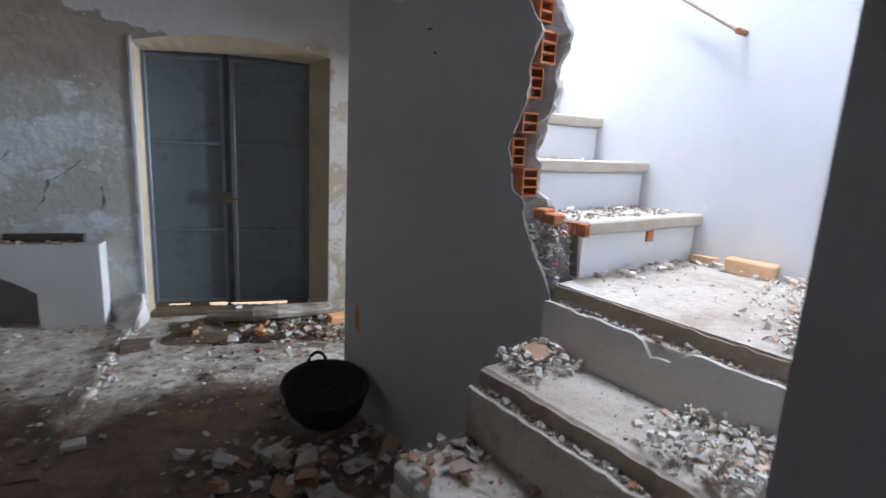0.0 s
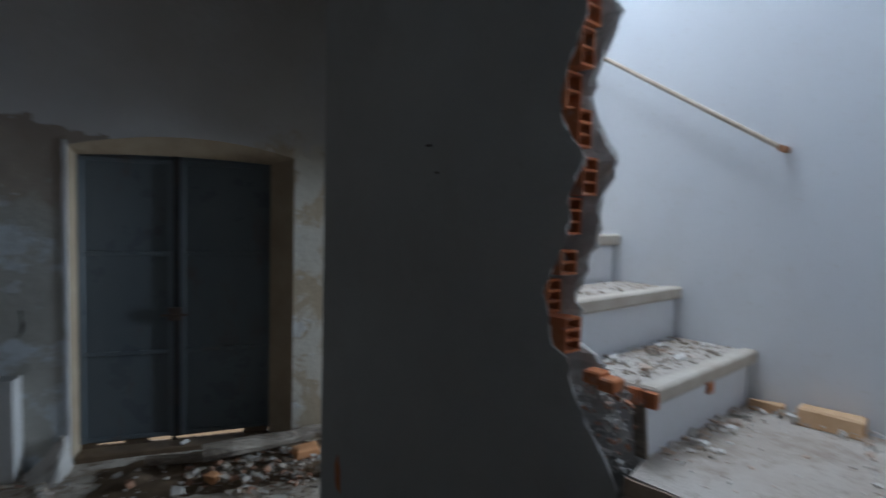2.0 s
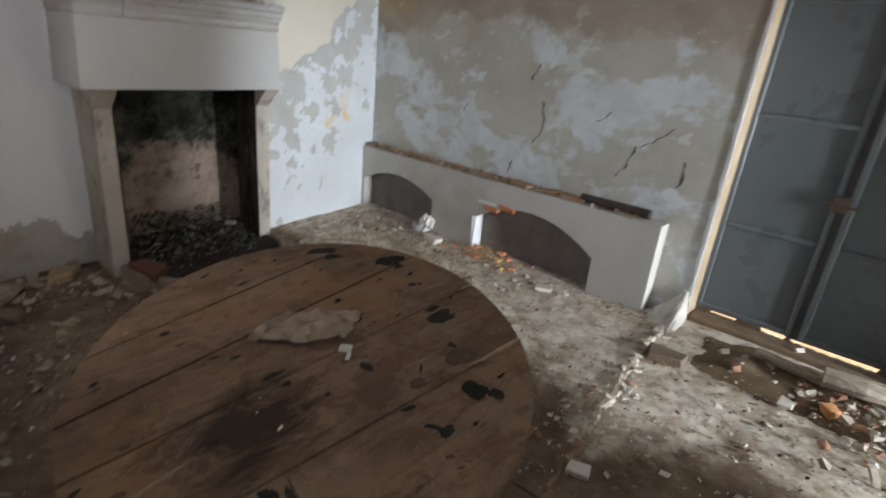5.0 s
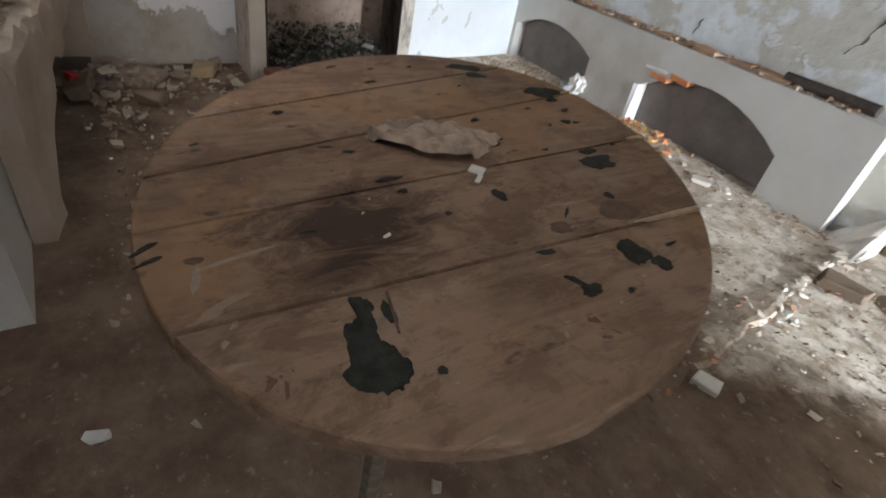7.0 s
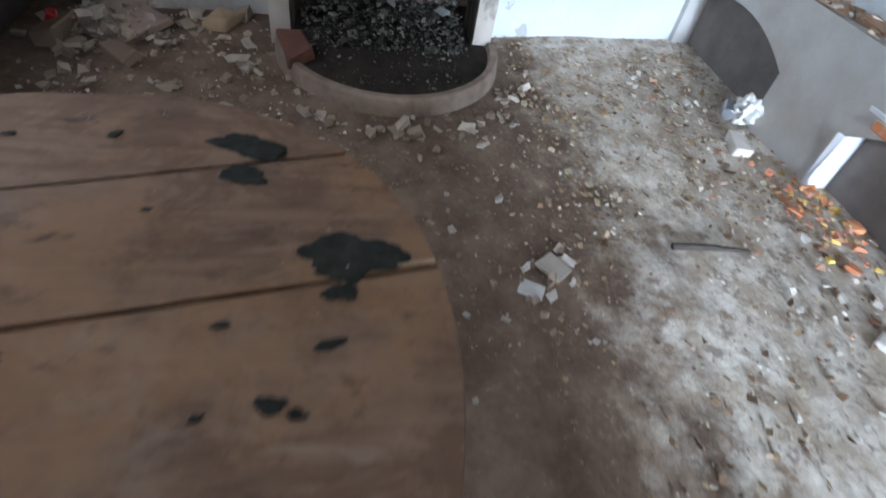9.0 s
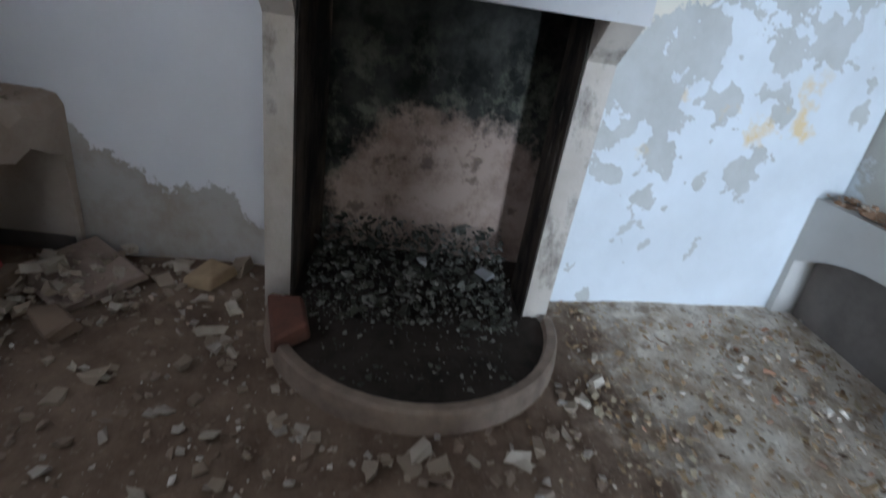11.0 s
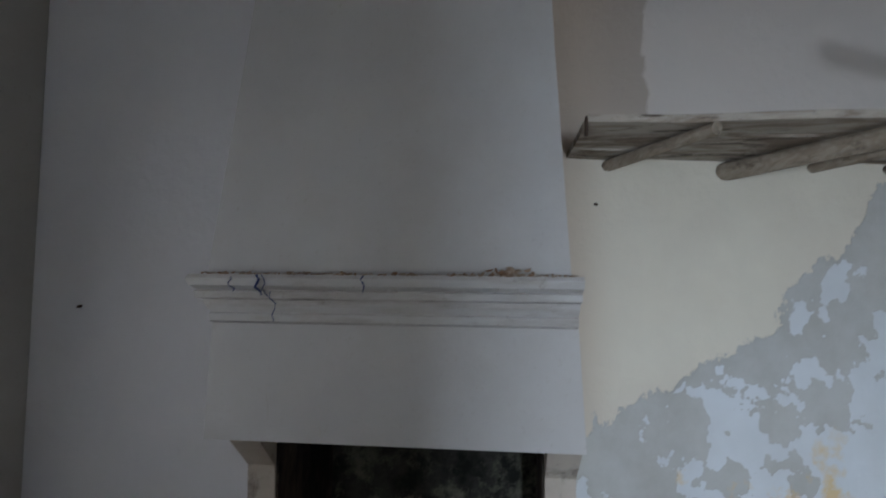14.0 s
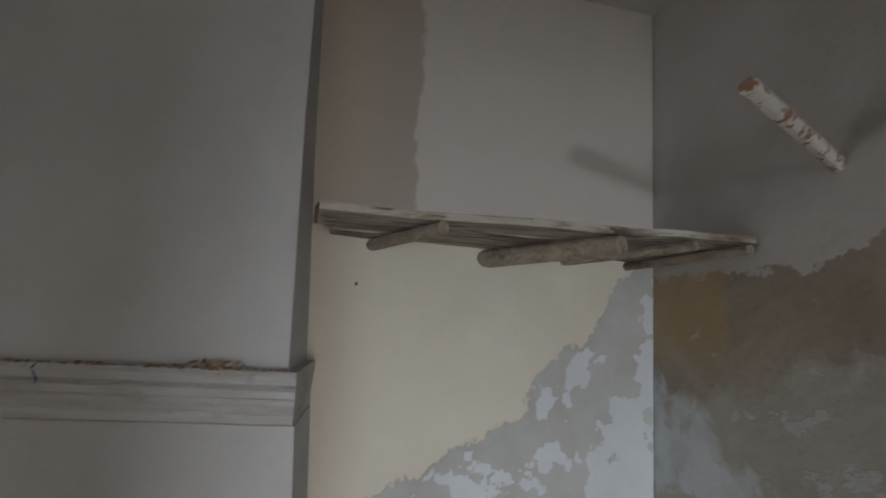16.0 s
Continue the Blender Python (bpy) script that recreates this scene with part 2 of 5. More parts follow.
def wood_material(name, a, b, dark, along=1, rough=0.75):
    n = Nodes(name, rough)
    s = [9, 9, 9]
    s[along] = 0.6
    g = n.noise(6, 7, 0.65, tuple(s), 0.4)
    c = n.mix(n.step(g, 0.40, 0.60), a, b)
    c = n.mix(n.math("MULTIPLY", n.step(n.noise(5, 7, 0.7, tuple(k ** 0.5 for k in s), 0.6), 0.52, 0.62), 0.8), c, dark)
    c = n.mix(n.math("MULTIPLY", n.step(n.noise(30, 3), 0.66, 0.72), 0.4), c, dark)
    v = n.t.nodes.new("ShaderNodeHueSaturation")
    n.link(n.math("MULTIPLY_ADD", n.per_object(), 0.3, 0.85), v.inputs["Value"])
    n.link(c, v.inputs["Color"])
    return n.done(v.outputs[0], g, 0.4, 0.004)


def table_material():
    n = Nodes("worn_table_board", 0.78)
    n.b.inputs["Specular IOR Level"].default_value = 0.15
    g = n.noise(7, 8, 0.7, (9, 0.5, 9), 0.5)
    fine = n.noise(26, 5, 0.7, (7, 0.35, 7), 0.2)
    blotch = n.noise(3.2, 8, 0.7, (1, 0.7, 1))
    c = n.mix(n.step(g, 0.36, 0.64), (0.225, 0.143, 0.093), (0.15, 0.092, 0.06))
    c = n.mix(n.math("MULTIPLY", n.step(fine, 0.52, 0.68), 0.35), c, (0.14, 0.09, 0.062))
    c = n.mix(n.math("MULTIPLY", n.step(blotch, 0.45, 0.58), 0.55), c, (0.27, 0.18, 0.122))
    c = n.mix(n.math("MULTIPLY", n.step(n.noise(5, 7, 0.72, (1, 0.6, 1), shift=(4, 1, 7)), 0.55, 0.66), 0.7), c, (0.125, 0.08, 0.056))
    c = n.mix(n.math("MULTIPLY", n.step(n.noise(11, 8, 0.75, (1, 0.55, 1), 0.6, shift=(6, 2, 9)), 0.49, 0.56), 0.6), c, (0.115, 0.066, 0.040))
    c = n.mix(n.math("MULTIPLY", n.step(n.noise(2.6, 7, 0.7, shift=(9, 5, 1)), 0.5, 0.60), 0.6), c, (0.285, 0.16, 0.082))
    c = n.mix(n.math("MULTIPLY", n.step(n.noise(24, 5, 0.7, (1, 0.5, 1), shift=(3, 1, 4)), 0.58, 0.66), 0.55), c, (0.085, 0.052, 0.035))
    c = n.mix(n.math("MULTIPLY", n.step(n.noise(4, 6, 0.7, (1, 0.7, 1), shift=(5, 8, 2)), 0.58, 0.68), 0.3), c, (0.30, 0.235, 0.185))
    # a large dark burn in the board
    dx = n.math("MULTIPLY", n.math("ADD", n.axis(0), 0.925), 1.25)
    dy = n.math("SUBTRACT", n.axis(1), 1.285)
    r = n.math("SQRT", n.math("ADD", n.math("MULTIPLY", dx, dx), n.math("MULTIPLY", dy, dy)))
    ragged = n.noise(9, 7, 0.75, (1.6, 0.7, 1), 0.8, shift=(1, 2, 3))
    burn = n.step(n.math("ADD", r, n.math("MULTIPLY", n.math("SUBTRACT", ragged, 0.5), 0.62)), 0.20, 0.07)
    c = n.mix(n.math("MULTIPLY", burn, 0.92), c, (0.042, 0.024, 0.017))
    # small dark specks drawn out along the grain, and pale scratches
    c = n.mix(n.math("MULTIPLY", n.step(n.noise(15, 4, 0.6, (1, 0.4, 1), shift=(2, 8, 1)), 0.66, 0.70), 0.8), c, (0.05, 0.034, 0.027))
    c = n.mix(n.math("MULTIPLY", n.step(n.noise(12, 2, 0.4, (2.2, 0.3, 1), 1.5, shift=(7, 3, 2)), 0.715, 0.745), 0.25), c, (0.42, 0.34, 0.27))
    v = n.t.nodes.new("ShaderNodeHueSaturation")
    n.link(n.math("MULTIPLY_ADD", n.per_object(), 0.25, 0.88), v.inputs["Value"])
    n.link(c, v.inputs["Color"])
    h = n.math("ADD", g, n.math("ADD", fine, blotch))
    return n.done(v.outputs[0], h, 0.5, 0.004)


def speck_material(name, cols, rough=0.9, scale=14):
    """Broken stones or bricks: each piece takes a colour of its own."""
    n = Nodes(name, rough)
    c = n.mix(n.step(n.per_island(), 0.15, 0.5), cols[0], cols[1])
    c = n.mix(n.step(n.per_island(), 0.68, 0.75), c, cols[2])
    c = n.mix(n.math("MULTIPLY", n.step(n.noise(scale, 5), 0.45, 0.7), 0.5), c, cols[3])
    return n.done(c, n.noise(30, 5), 0.5, 0.006)


def brick_material():
    n = Nodes("hollow_red_brick", 0.85)
    c = n.mix(n.step(n.noise(9, 6), 0.35, 0.7), (0.50, 0.15, 0.055), (0.62, 0.26, 0.115))
    c = n.mix(n.math("MULTIPLY", n.step(n.noise(25, 5), 0.55, 0.7), 0.5), c, (0.50, 0.42, 0.36))
    return n.done(c, n.noise(40, 5), 0.5, 0.004)


def metal_material():
    n = Nodes("weathered_grey_door_paint", 0.5, 0.0)
    c = n.mix(n.step(n.noise(1.5, 7, 0.6, (1, 1, 0.5)), 0.35, 0.7), (0.108, 0.126, 0.138), (0.14, 0.156, 0.165))
    c = n.mix(n.math("MULTIPLY", n.step(n.noise(6, 7, 0.7, (1, 1, 0.4)), 0.56, 0.72), 0.6), c, (0.13, 0.085, 0.055))
    return n.done(c, n.noise(12, 5), 0.15, 0.004, n.step(n.noise(4, 5), 0.1, 1.2))


def plain(name, a, b, rough=0.8, metal=0.0, scale=12, bump=0.3):
    n = Nodes(name, rough, metal)
    return n.done(n.mix(n.step(n.noise(scale, 6, 0.65), 0.35, 0.68), a, b), n.noise(scale * 3, 5), bump, 0.004)


def limewash_material():
    n = Nodes("dull_limewash", 0.92)
    z = n.axis(2)
    big, mid = n.noise(1.6, 7, 0.62), n.noise(5, 8, 0.65)
    c = n.mix(n.step(big, 0.35, 0.7), (0.76, 0.75, 0.77), (0.69, 0.68, 0.70))
    foot = n.math("ADD", z, n.math("MULTIPLY", n.math("SUBTRACT", mid, 0.5), 0.6))
    foot = n.math("ADD", foot, n.math("MULTIPLY", n.math("SUBTRACT", n.axis(1), 1.5), 0.42))
    c = n.mix(n.step(foot, 0.30, 0.28), c, n.mix(n.step(mid, 0.4, 0.6), (0.42, 0.39, 0.36), (0.34, 0.29, 0.24)))
    return n.done(c, n.math("ADD", n.step(foot, 0.28, 0.31), n.noise(14, 6)), 0.4, 0.01)


def fire_back_material():
    n = Nodes("scorched_fire_back", 0.95)
    z, y = n.axis(2), n.axis(1)
    mid = n.noise(5, 8, 0.7)
    soot = n.mix(n.step(n.noise(8, 6), 0.4, 0.65), (0.018, 0.018, 0.016), (0.06, 0.058, 0.05))
    clay = n.mix(n.step(mid, 0.44, 0.62), (0.40, 0.30, 0.245), (0.235, 0.165, 0.13))
    clay = n.mix(n.math("MULTIPLY", n.step(n.noise(9, 5, 0.6, shift=(2, 9, 4)), 0.58, 0.66), 0.7), clay, (0.10, 0.07, 0.055))
    dy = n.math("MULTIPLY", n.math("SUBTRACT", y, 2.47), 0.82)
    dz = n.math("MULTIPLY", n.math("SUBTRACT", z, 0.26), 0.95)
    r = n.math("SQRT", n.math("ADD", n.math("MULTIPLY", dy, dy), n.math("MULTIPLY", dz, dz)))
    r = n.math("ADD", r, n.math("MULTIPLY", n.math("SUBTRACT", n.noise(4.5, 8, 0.7, shift=(1, 4, 2)), 0.5), 0.6))
    bloom = n.math("MULTIPLY", n.step(n.noise(7, 7, 0.75, shift=(5, 2, 2)), 0.50, 0.64), n.step(z, 1.1, 0.7))
    c = n.mix(n.step(r, 0.46, 0.38), n.mix(bloom, soot, (0.165, 0.16, 0.12)), clay)
    return n.done(c, mid, 0.6, 0.015)


LIMEWASH, FIRE_BACK = limewash_material(), fire_back_material()
fl = Nodes("sooty_flue_side", 0.95)
fc = fl.mix(fl.step(fl.noise(4, 7, 0.7, (1, 1, 0.35)), 0.42, 0.64), (0.02, 0.019, 0.017), (0.10, 0.075, 0.06))
FLUE = fl.done(fl.mix(fl.math("MULTIPLY", fl.step(fl.noise(9, 6, 0.7, (1, 1, 0.25), shift=(4, 2, 1)), 0.60, 0.66), 0.6), fc, (0.24, 0.21, 0.18)), fl.noise(14, 6), 0.7, 0.012)
FAR_WALL, LEFT_WALL, FLOOR, CEMENT = far_wall_material(), left_wall_material(), floor_material(), cement_material()
TABLE, BRICK, METAL = table_material(), brick_material(), metal_material()
OLD_WOOD = wood_material("grey_old_wood", (0.27, 0.22, 0.17), (0.17, 0.13, 0.10), (0.09, 0.07, 0.055), 1)
LOG_WOOD = wood_material("dirty_log_wood", (0.37, 0.315, 0.25), (0.27, 0.22, 0.17), (0.13, 0.10, 0.075), 0)
OCHRE = plain("ochre_reveal_plaster", (0.44, 0.35, 0.24), (0.36, 0.27, 0.18), 0.92, scale=4)
RUBBLE = speck_material("plaster_rubble", ((0.58, 0.535, 0.475), (0.44, 0.375, 0.305), (0.34, 0.18, 0.11), (0.26, 0.20, 0.15)))
DUST = speck_material("brown_debris", ((0.31, 0.24, 0.185), (0.21, 0.148, 0.105), (0.42, 0.37, 0.32), (0.16, 0.12, 0.09)))
SOOT = plain("sooty_black", (0.016, 0.015, 0.014), (0.045, 0.04, 0.036), 0.95, scale=5, bump=0.6)
ASH = speck_material("ash_and_coal", ((0.052, 0.051, 0.04), (0.092, 0.089, 0.07), (0.21, 0.20, 0.175), (0.055, 0.052, 0.045)))
RUSTY_RED = plain("red_rust", (0.30, 0.13, 0.06), (0.40, 0.20, 0.10), 0.8)
RUST = plain("rusty_iron", (0.07, 0.05, 0.04), (0.13, 0.085, 0.06), 0.7, 0.4, 18)
MORTAR = plain("grey_mortar", (0.62, 0.60, 0.565), (0.48, 0.45, 0.41), 0.95, scale=20, bump=0.8)
TAR = plain("black_stuck_plastic", (0.018, 0.018, 0.015), (0.04, 0.04, 0.033), 0.75, scale=35)
CLOTH = plain("dirty_beige_cloth", (0.42, 0.32, 0.24), (0.25, 0.18, 0.13), 0.95, scale=26, bump=0.7)
CLAY = plain("broken_clay", (0.40, 0.23, 0.13), (0.30, 0.2, 0.14), scale=18)
jn = Nodes("scorched_plaster", 0.92)
jc = jn.mix(jn.step(jn.noise(4, 6), 0.35, 0.65), (0.52, 0.47, 0.41), (0.42, 0.36, 0.30))
jc = jn.mix(jn.math("MULTIPLY", jn.step(jn.noise(5, 7, 0.72, (1, 1, 0.6), shift=(2, 6, 3)), 0.53, 0.68), 0.85), jc, (0.09, 0.07, 0.06))
JAMB = jn.done(jc, jn.noise(16, 6), 0.6, 0.012)
BLUE_INK = plain("blue_paint", (0.03, 0.05, 0.16), (0.05, 0.07, 0.2), 0.6)
CRUMB = speck_material("brown_plaster_crumbs", ((0.40, 0.30, 0.22), (0.30, 0.18, 0.11), (0.5, 0.44, 0.37), (0.22, 0.15, 0.1)))
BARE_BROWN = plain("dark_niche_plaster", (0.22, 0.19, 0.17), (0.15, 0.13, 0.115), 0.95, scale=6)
# the corner niche's shade is put into this dark colour
NICHE_SHADE = plain("niche_painted_shade", (0.12, 0.10, 0.088), (0.075, 0.062, 0.054), 0.95, scale=6)
ORANGE_BRICK = plain("orange_brick", (0.62, 0.31, 0.14), (0.54, 0.25, 0.11), 0.85, scale=16)

DUST_GREY = plain("pale_dust_mark", (0.24, 0.20, 0.17), (0.17, 0.13, 0.105), 0.9, scale=60)
DARK_STAIN = plain("dark_brown_stain", (0.075, 0.046, 0.032), (0.13, 0.08, 0.053), 0.8, scale=60)
PALE_MARK = plain("pale_scraped_wood", (0.30, 0.235, 0.185), (0.235, 0.175, 0.13), 0.85, scale=50)
TILE = plain("dusty_tile", (0.40, 0.35, 0.295), (0.32, 0.275, 0.23), 0.9)
WHITE_SCRAP = plain("white_scrap", (0.68, 0.66, 0.62), (0.55, 0.52, 0.47), 0.8)
sn = Nodes("flaking_shelf_wood", 0.9)
sc = sn.mix(sn.step(sn.noise(9, 7, 0.7, (1.6, 0.35, 1.6), 0.6), 0.44, 0.58), (0.46, 0.41, 0.35), (0.22, 0.17, 0.13))
sc = sn.mix(sn.math("MULTIPLY", sn.step(sn.noise(16, 6, 0.7, (1.5, 0.3, 1.5), 0.8, shift=(4, 2, 6)), 0.55, 0.62), 0.9), sc, (0.075, 0.055, 0.042))
sc = sn.mix(sn.math("MULTIPLY", sn.step(sn.noise(5, 5, 0.6, (1, 0.5, 1), shift=(8, 1, 3)), 0.56, 0.66), 0.6), sc, (0.58, 0.54, 0.48))
SHELF_WOOD = sn.done(sc, sn.noise(14, 6, 0.7, (1.5, 0.3, 1.5), 0.6), 0.6, 0.006)
pn = Nodes("flaking_white_peg", 0.85)
PEG = pn.done(pn.mix(pn.step(pn.noise(24, 6, 0.7), 0.50, 0.54), (0.56, 0.52, 0.47), (0.26, 0.14, 0.095)), pn.noise(24, 6, 0.7), 0.6, 0.006)
DARK_BAR = plain("grey_bar", (0.16, 0.15, 0.14), (0.22, 0.2, 0.19), 0.8)
CRACK = plain("crack_shadowed_mortar", (0.10, 0.09, 0.08), (0.14, 0.125, 0.11), 0.95)
EARTH = plain("ochre_earth", (0.225, 0.155, 0.095), (0.14, 0.096, 0.062), 0.95, scale=9, bump=0.7)
CHARRED = plain("charred_wood", (0.045, 0.036, 0.03), (0.08, 0.06, 0.05), 0.85, scale=25)
BENCH2 = plaster("crumbling_bench_plaster", (0.46, 0.39, 0.33), (0.35, 0.27, 0.21), (0.25, 0.17, 0.12), 0.8)
HEARTH = plain("sooty_hearth_floor", (0.055, 0.043, 0.036), (0.028, 0.024, 0.021), 0.95, scale=9, bump=0.8)
SOOT_IRON = plain("soot_caked_iron", (0.022, 0.019, 0.017), (0.05, 0.04, 0.033), 0.8, 0.1, 14)
DARK_IRON = plain("dark_iron", (0.025, 0.027, 0.03), (0.05, 0.04, 0.034), 0.7, 0.2)
BROWN_EDGE = plain("brown_slab_edge", (0.42, 0.33, 0.245), (0.31, 0.23, 0.165), 0.95, scale=14, bump=0.7)
PALE_ORANGE = plain("pale_orange_brick", (0.76, 0.50, 0.29), (0.66, 0.41, 0.22), 0.85, scale=16)
SPLIT_WOOD = plain("split_wood", (0.44, 0.33, 0.22), (0.34, 0.24, 0.155), 0.85, scale=30)
SLAB = plain("pinkish_stone", (0.36, 0.27, 0.22), (0.28, 0.21, 0.17), 0.9)
OCHRE_STONE = plain("yellowish_brick", (0.46, 0.34, 0.21), (0.36, 0.26, 0.16), 0.9)
RED_BRICK = plain("sooty_red_brick", (0.17, 0.07, 0.048), (0.10, 0.05, 0.038), 0.9)
NOSING = plain("beige_nosing", (0.60, 0.54, 0.45), (0.50, 0.42, 0.33), 0.7)
PALE_RUBBLE = speck_material("pale_plaster_rubble", ((0.76, 0.72, 0.66), (0.66, 0.60, 0.53), (0.58, 0.43, 0.32), (0.58, 0.52, 0.45)))
EDGE_DUST = speck_material("brown_mortar_crumbs", ((0.36, 0.29, 0.22), (0.30, 0.235, 0.175), (0.44, 0.38, 0.31), (0.25, 0.19, 0.14)))
MORTAR_BITS = speck_material("mortar_bits", ((0.66, 0.64, 0.61), (0.55, 0.52, 0.48), (0.48, 0.25, 0.15), (0.45, 0.41, 0.37)))
for dull in (TAR, SOOT, ASH, FIRE_BACK, FLUE, HEARTH):
    dull.node_tree.nodes["Principled BSDF"].inputs["Specular IOR Level"].default_value = 0.08
STRAW = speck_material("dry_leaf_litter", ((0.36, 0.26, 0.15), (0.28, 0.18, 0.10), (0.44, 0.37, 0.26), (0.2, 0.13, 0.07)))
LEAF = speck_material("dry_brown_leaves", ((0.20, 0.12, 0.065), (0.13, 0.08, 0.05), (0.32, 0.21, 0.12), (0.10, 0.065, 0.042)))
ORANGE_BITS = speck_material("orange_litter_bits", ((0.62, 0.24, 0.09), (0.45, 0.16, 0.08), (0.72, 0.5, 0.1), (0.5, 0.4, 0.35)))
TIN = plain("dull_tin", (0.55, 0.56, 0.58), (0.40, 0.41, 0.43), 0.35, 0.9)
RED_WRAP = plain("red_wrapper", (0.50, 0.04, 0.03), (0.36, 0.03, 0.025), 0.5)
GREY_PAPER = plain("grey_paper", (0.34, 0.335, 0.33), (0.25, 0.245, 0.24), 0.9)
GREEN_GLASS = plain("dirty_green_glass", (0.05, 0.10, 0.08), (0.09, 0.13, 0.11), 0.25)


# ---- building blocks ----
def part(name, bm, material, parent=None, label="", smooth=False):
    me = bpy.data.meshes.new(name)
    bmesh.ops.recalc_face_normals(bm, faces=bm.faces)
    bm.to_mesh(me)
    bm.free()
    me.materials.append(material)
    if smooth:
        for p in me.polygons:
            p.use_smooth = True
    ob = new(name, me)
    if parent is not None:
        ob.parent = parent
        ob.matrix_parent_inverse = parent.matrix_world.inverted()
    return tagged(ob, label)


def thing(name, at, label, category, group="", kind=""):
    ob = new(name)
    ob.location = at
    ob.matrix_world = Matrix.Translation(at)
    return tagged(ob, label, category, group, kind)


def add_box(bm, lo, hi, m=None, bevel=0.0, jitter=0.0, rng=None):
    vs = [bm.verts.new((x, y, z)) for x in (lo[0], hi[0]) for y in (lo[1], hi[1]) for z in (lo[2], hi[2])]
    fs = [bm.faces.new([vs[i] for i in q]) for q in ((0, 1, 3, 2), (4, 6, 7, 5), (0, 4, 5, 1), (2, 3, 7, 6), (0, 2, 6, 4), (1, 5, 7, 3))]
    if jitter:
        for v in vs:
            v.co += Vector((rng.uniform(-1, 1), rng.uniform(-1, 1), rng.uniform(-1, 1))) * jitter
    if bevel:
        es = list({e for f in fs for e in f.edges})
        r = bmesh.ops.bevel(bm, geom=es, offset=bevel, segments=1, affect="EDGES")
        vs = list({v for f in r["faces"] for v in f.verts} | {v for v in vs if v.is_valid})
    if m is not None:
        bmesh.ops.transform(bm, matrix=m, verts=vs)
    return vs


def box(lo, hi, m=None, bevel=0.004):
    bm = bmesh.new()
    add_box(bm, lo, hi, m, bevel)
    return bm


def loft(rings, closed=True, caps=True):
    """A skin over rings of as many points each."""
    bm = bmesh.new()
    vs = [[bm.verts.new(p) for p in r] for r in rings]
    n = len(rings[0])
    for a, b in zip(vs, vs[1:]):
        for i in range(n if closed else n - 1):
            j = (i + 1) % n
            bm.faces.new((a[i], a[j], b[j], b[i]))
    if caps:
        for r in (vs[0], vs[-1]):
            f = bm.faces.new(r)
            f.normal_update()
            bmesh.ops.triangulate(bm, faces=[f])
    return bm


def prism(outline, lo, hi, plane="xz"):
    """A flat outline drawn out to a solid."""
    put = {"xz": lambda a, b, c: (a, c, b), "xy": lambda a, b, c: (a, b, c), "yz": lambda a, b, c: (c, a, b)}[plane]
    return loft([[put(a, b, lo) for a, b in outline], [put(a, b, hi) for a, b in outline]])


def tube(points, radius, sides=10, taper=1.0, wobble=0.0, rng=None):
    rings = []
    n = len(points)
    for i, p in enumerate(points):
        d = (Vector(points[min(i + 1, n - 1)]) - Vector(points[max(i - 1, 0)])).normalized()
        a = d.orthogonal().normalized()
        if abs(d.z) < 0.9:
            a = d.cross(Vector((0, 0, 1))).normalized()
        b = d.cross(a)
        r = radius * (1 + (taper - 1) * i / max(1, n - 1))
        ring = []
        for k in range(sides):
            w = 1 + (rng.uniform(-wobble, wobble) if rng else 0)
            t = 2 * math.pi * k / sides
            ring.append(Vector(p) + (a * math.cos(t) + b * math.sin(t)) * r * w)
        rings.append(ring)
    return loft(rings)


CHUNK_FACES = ((0, 1, 3, 2), (4, 6, 7, 5), (0, 4, 5, 1), (2, 3, 7, 6), (0, 2, 6, 4), (1, 5, 7, 3))


def heap(name, n, place, sizes, material, label, category, seed, flat=0.5, parent=None):
    """Loose broken pieces, one sheet of them; place(rng) gives x, y, z."""
    rng = random.Random(seed)
    vs, fs = [], []
    for _ in range(n):
        p = Vector(place(rng))
        s = sizes[0] * (sizes[1] / sizes[0]) ** (rng.random() ** 2)
        dims = (s * rng.uniform(0.6, 1.3), s * rng.uniform(0.5, 1.0), s * rng.uniform(0.25, 1.0) * flat)
        rot = Euler((rng.gauss(0, 0.3), rng.gauss(0, 0.3), rng.uniform(0, 6.3))).to_matrix()
        k = len(vs)
        for i in range(8):
            c = Vector(((i >> 2) - 0.5, ((i >> 1) & 1) - 0.5, (i & 1) - 0.5))
            c = Vector(c[j] * dims[j] * rng.uniform(0.3, 1.2) for j in range(3))
            vs.append(p + rot @ c + Vector((0, 0, dims[2] * 0.3)))
        fs += [tuple(k + i for i in q) for q in CHUNK_FACES]
    me = bpy.data.meshes.new(name)
    me.from_pydata(vs, [], fs)
    me.materials.append(material)
    ob = new(name, me)
    return tagged(ob, label, category, "", "stuff")


def area(x0, x1, y0, y1, z=0.0, rise=0.0):
    return lambda r: (r.uniform(x0, x1), r.uniform(y0, y1), z + r.random() * rise)


def pile(x, y, z, sx, sy, h):
    def f(r):
        a, b = r.gauss(0, 0.5), r.gauss(0, 0.5)
        return (x + a * sx, y + b * sy, z + r.random() * h * math.exp(-(a * a + b * b) * 1.5))
    return f


def chunk(name, at, dims, rz, material, label, category, seed, jitter=0.2, rx=0.0, group=""):
    """One larger broken piece."""
    rng = random.Random(seed)
    bm = bmesh.new()
    d = Vector(dims) / 2
    add_box(bm, (-d.x, -d.y, 0), (d.x, d.y, d.z * 2), None, min(dims) * 0.12, min(dims) * jitter, rng)
    ob = part(name, bm, material)
    ob.matrix_world = pose(*at, rx, 0, rz)
    return tagged(ob, label, category, group)


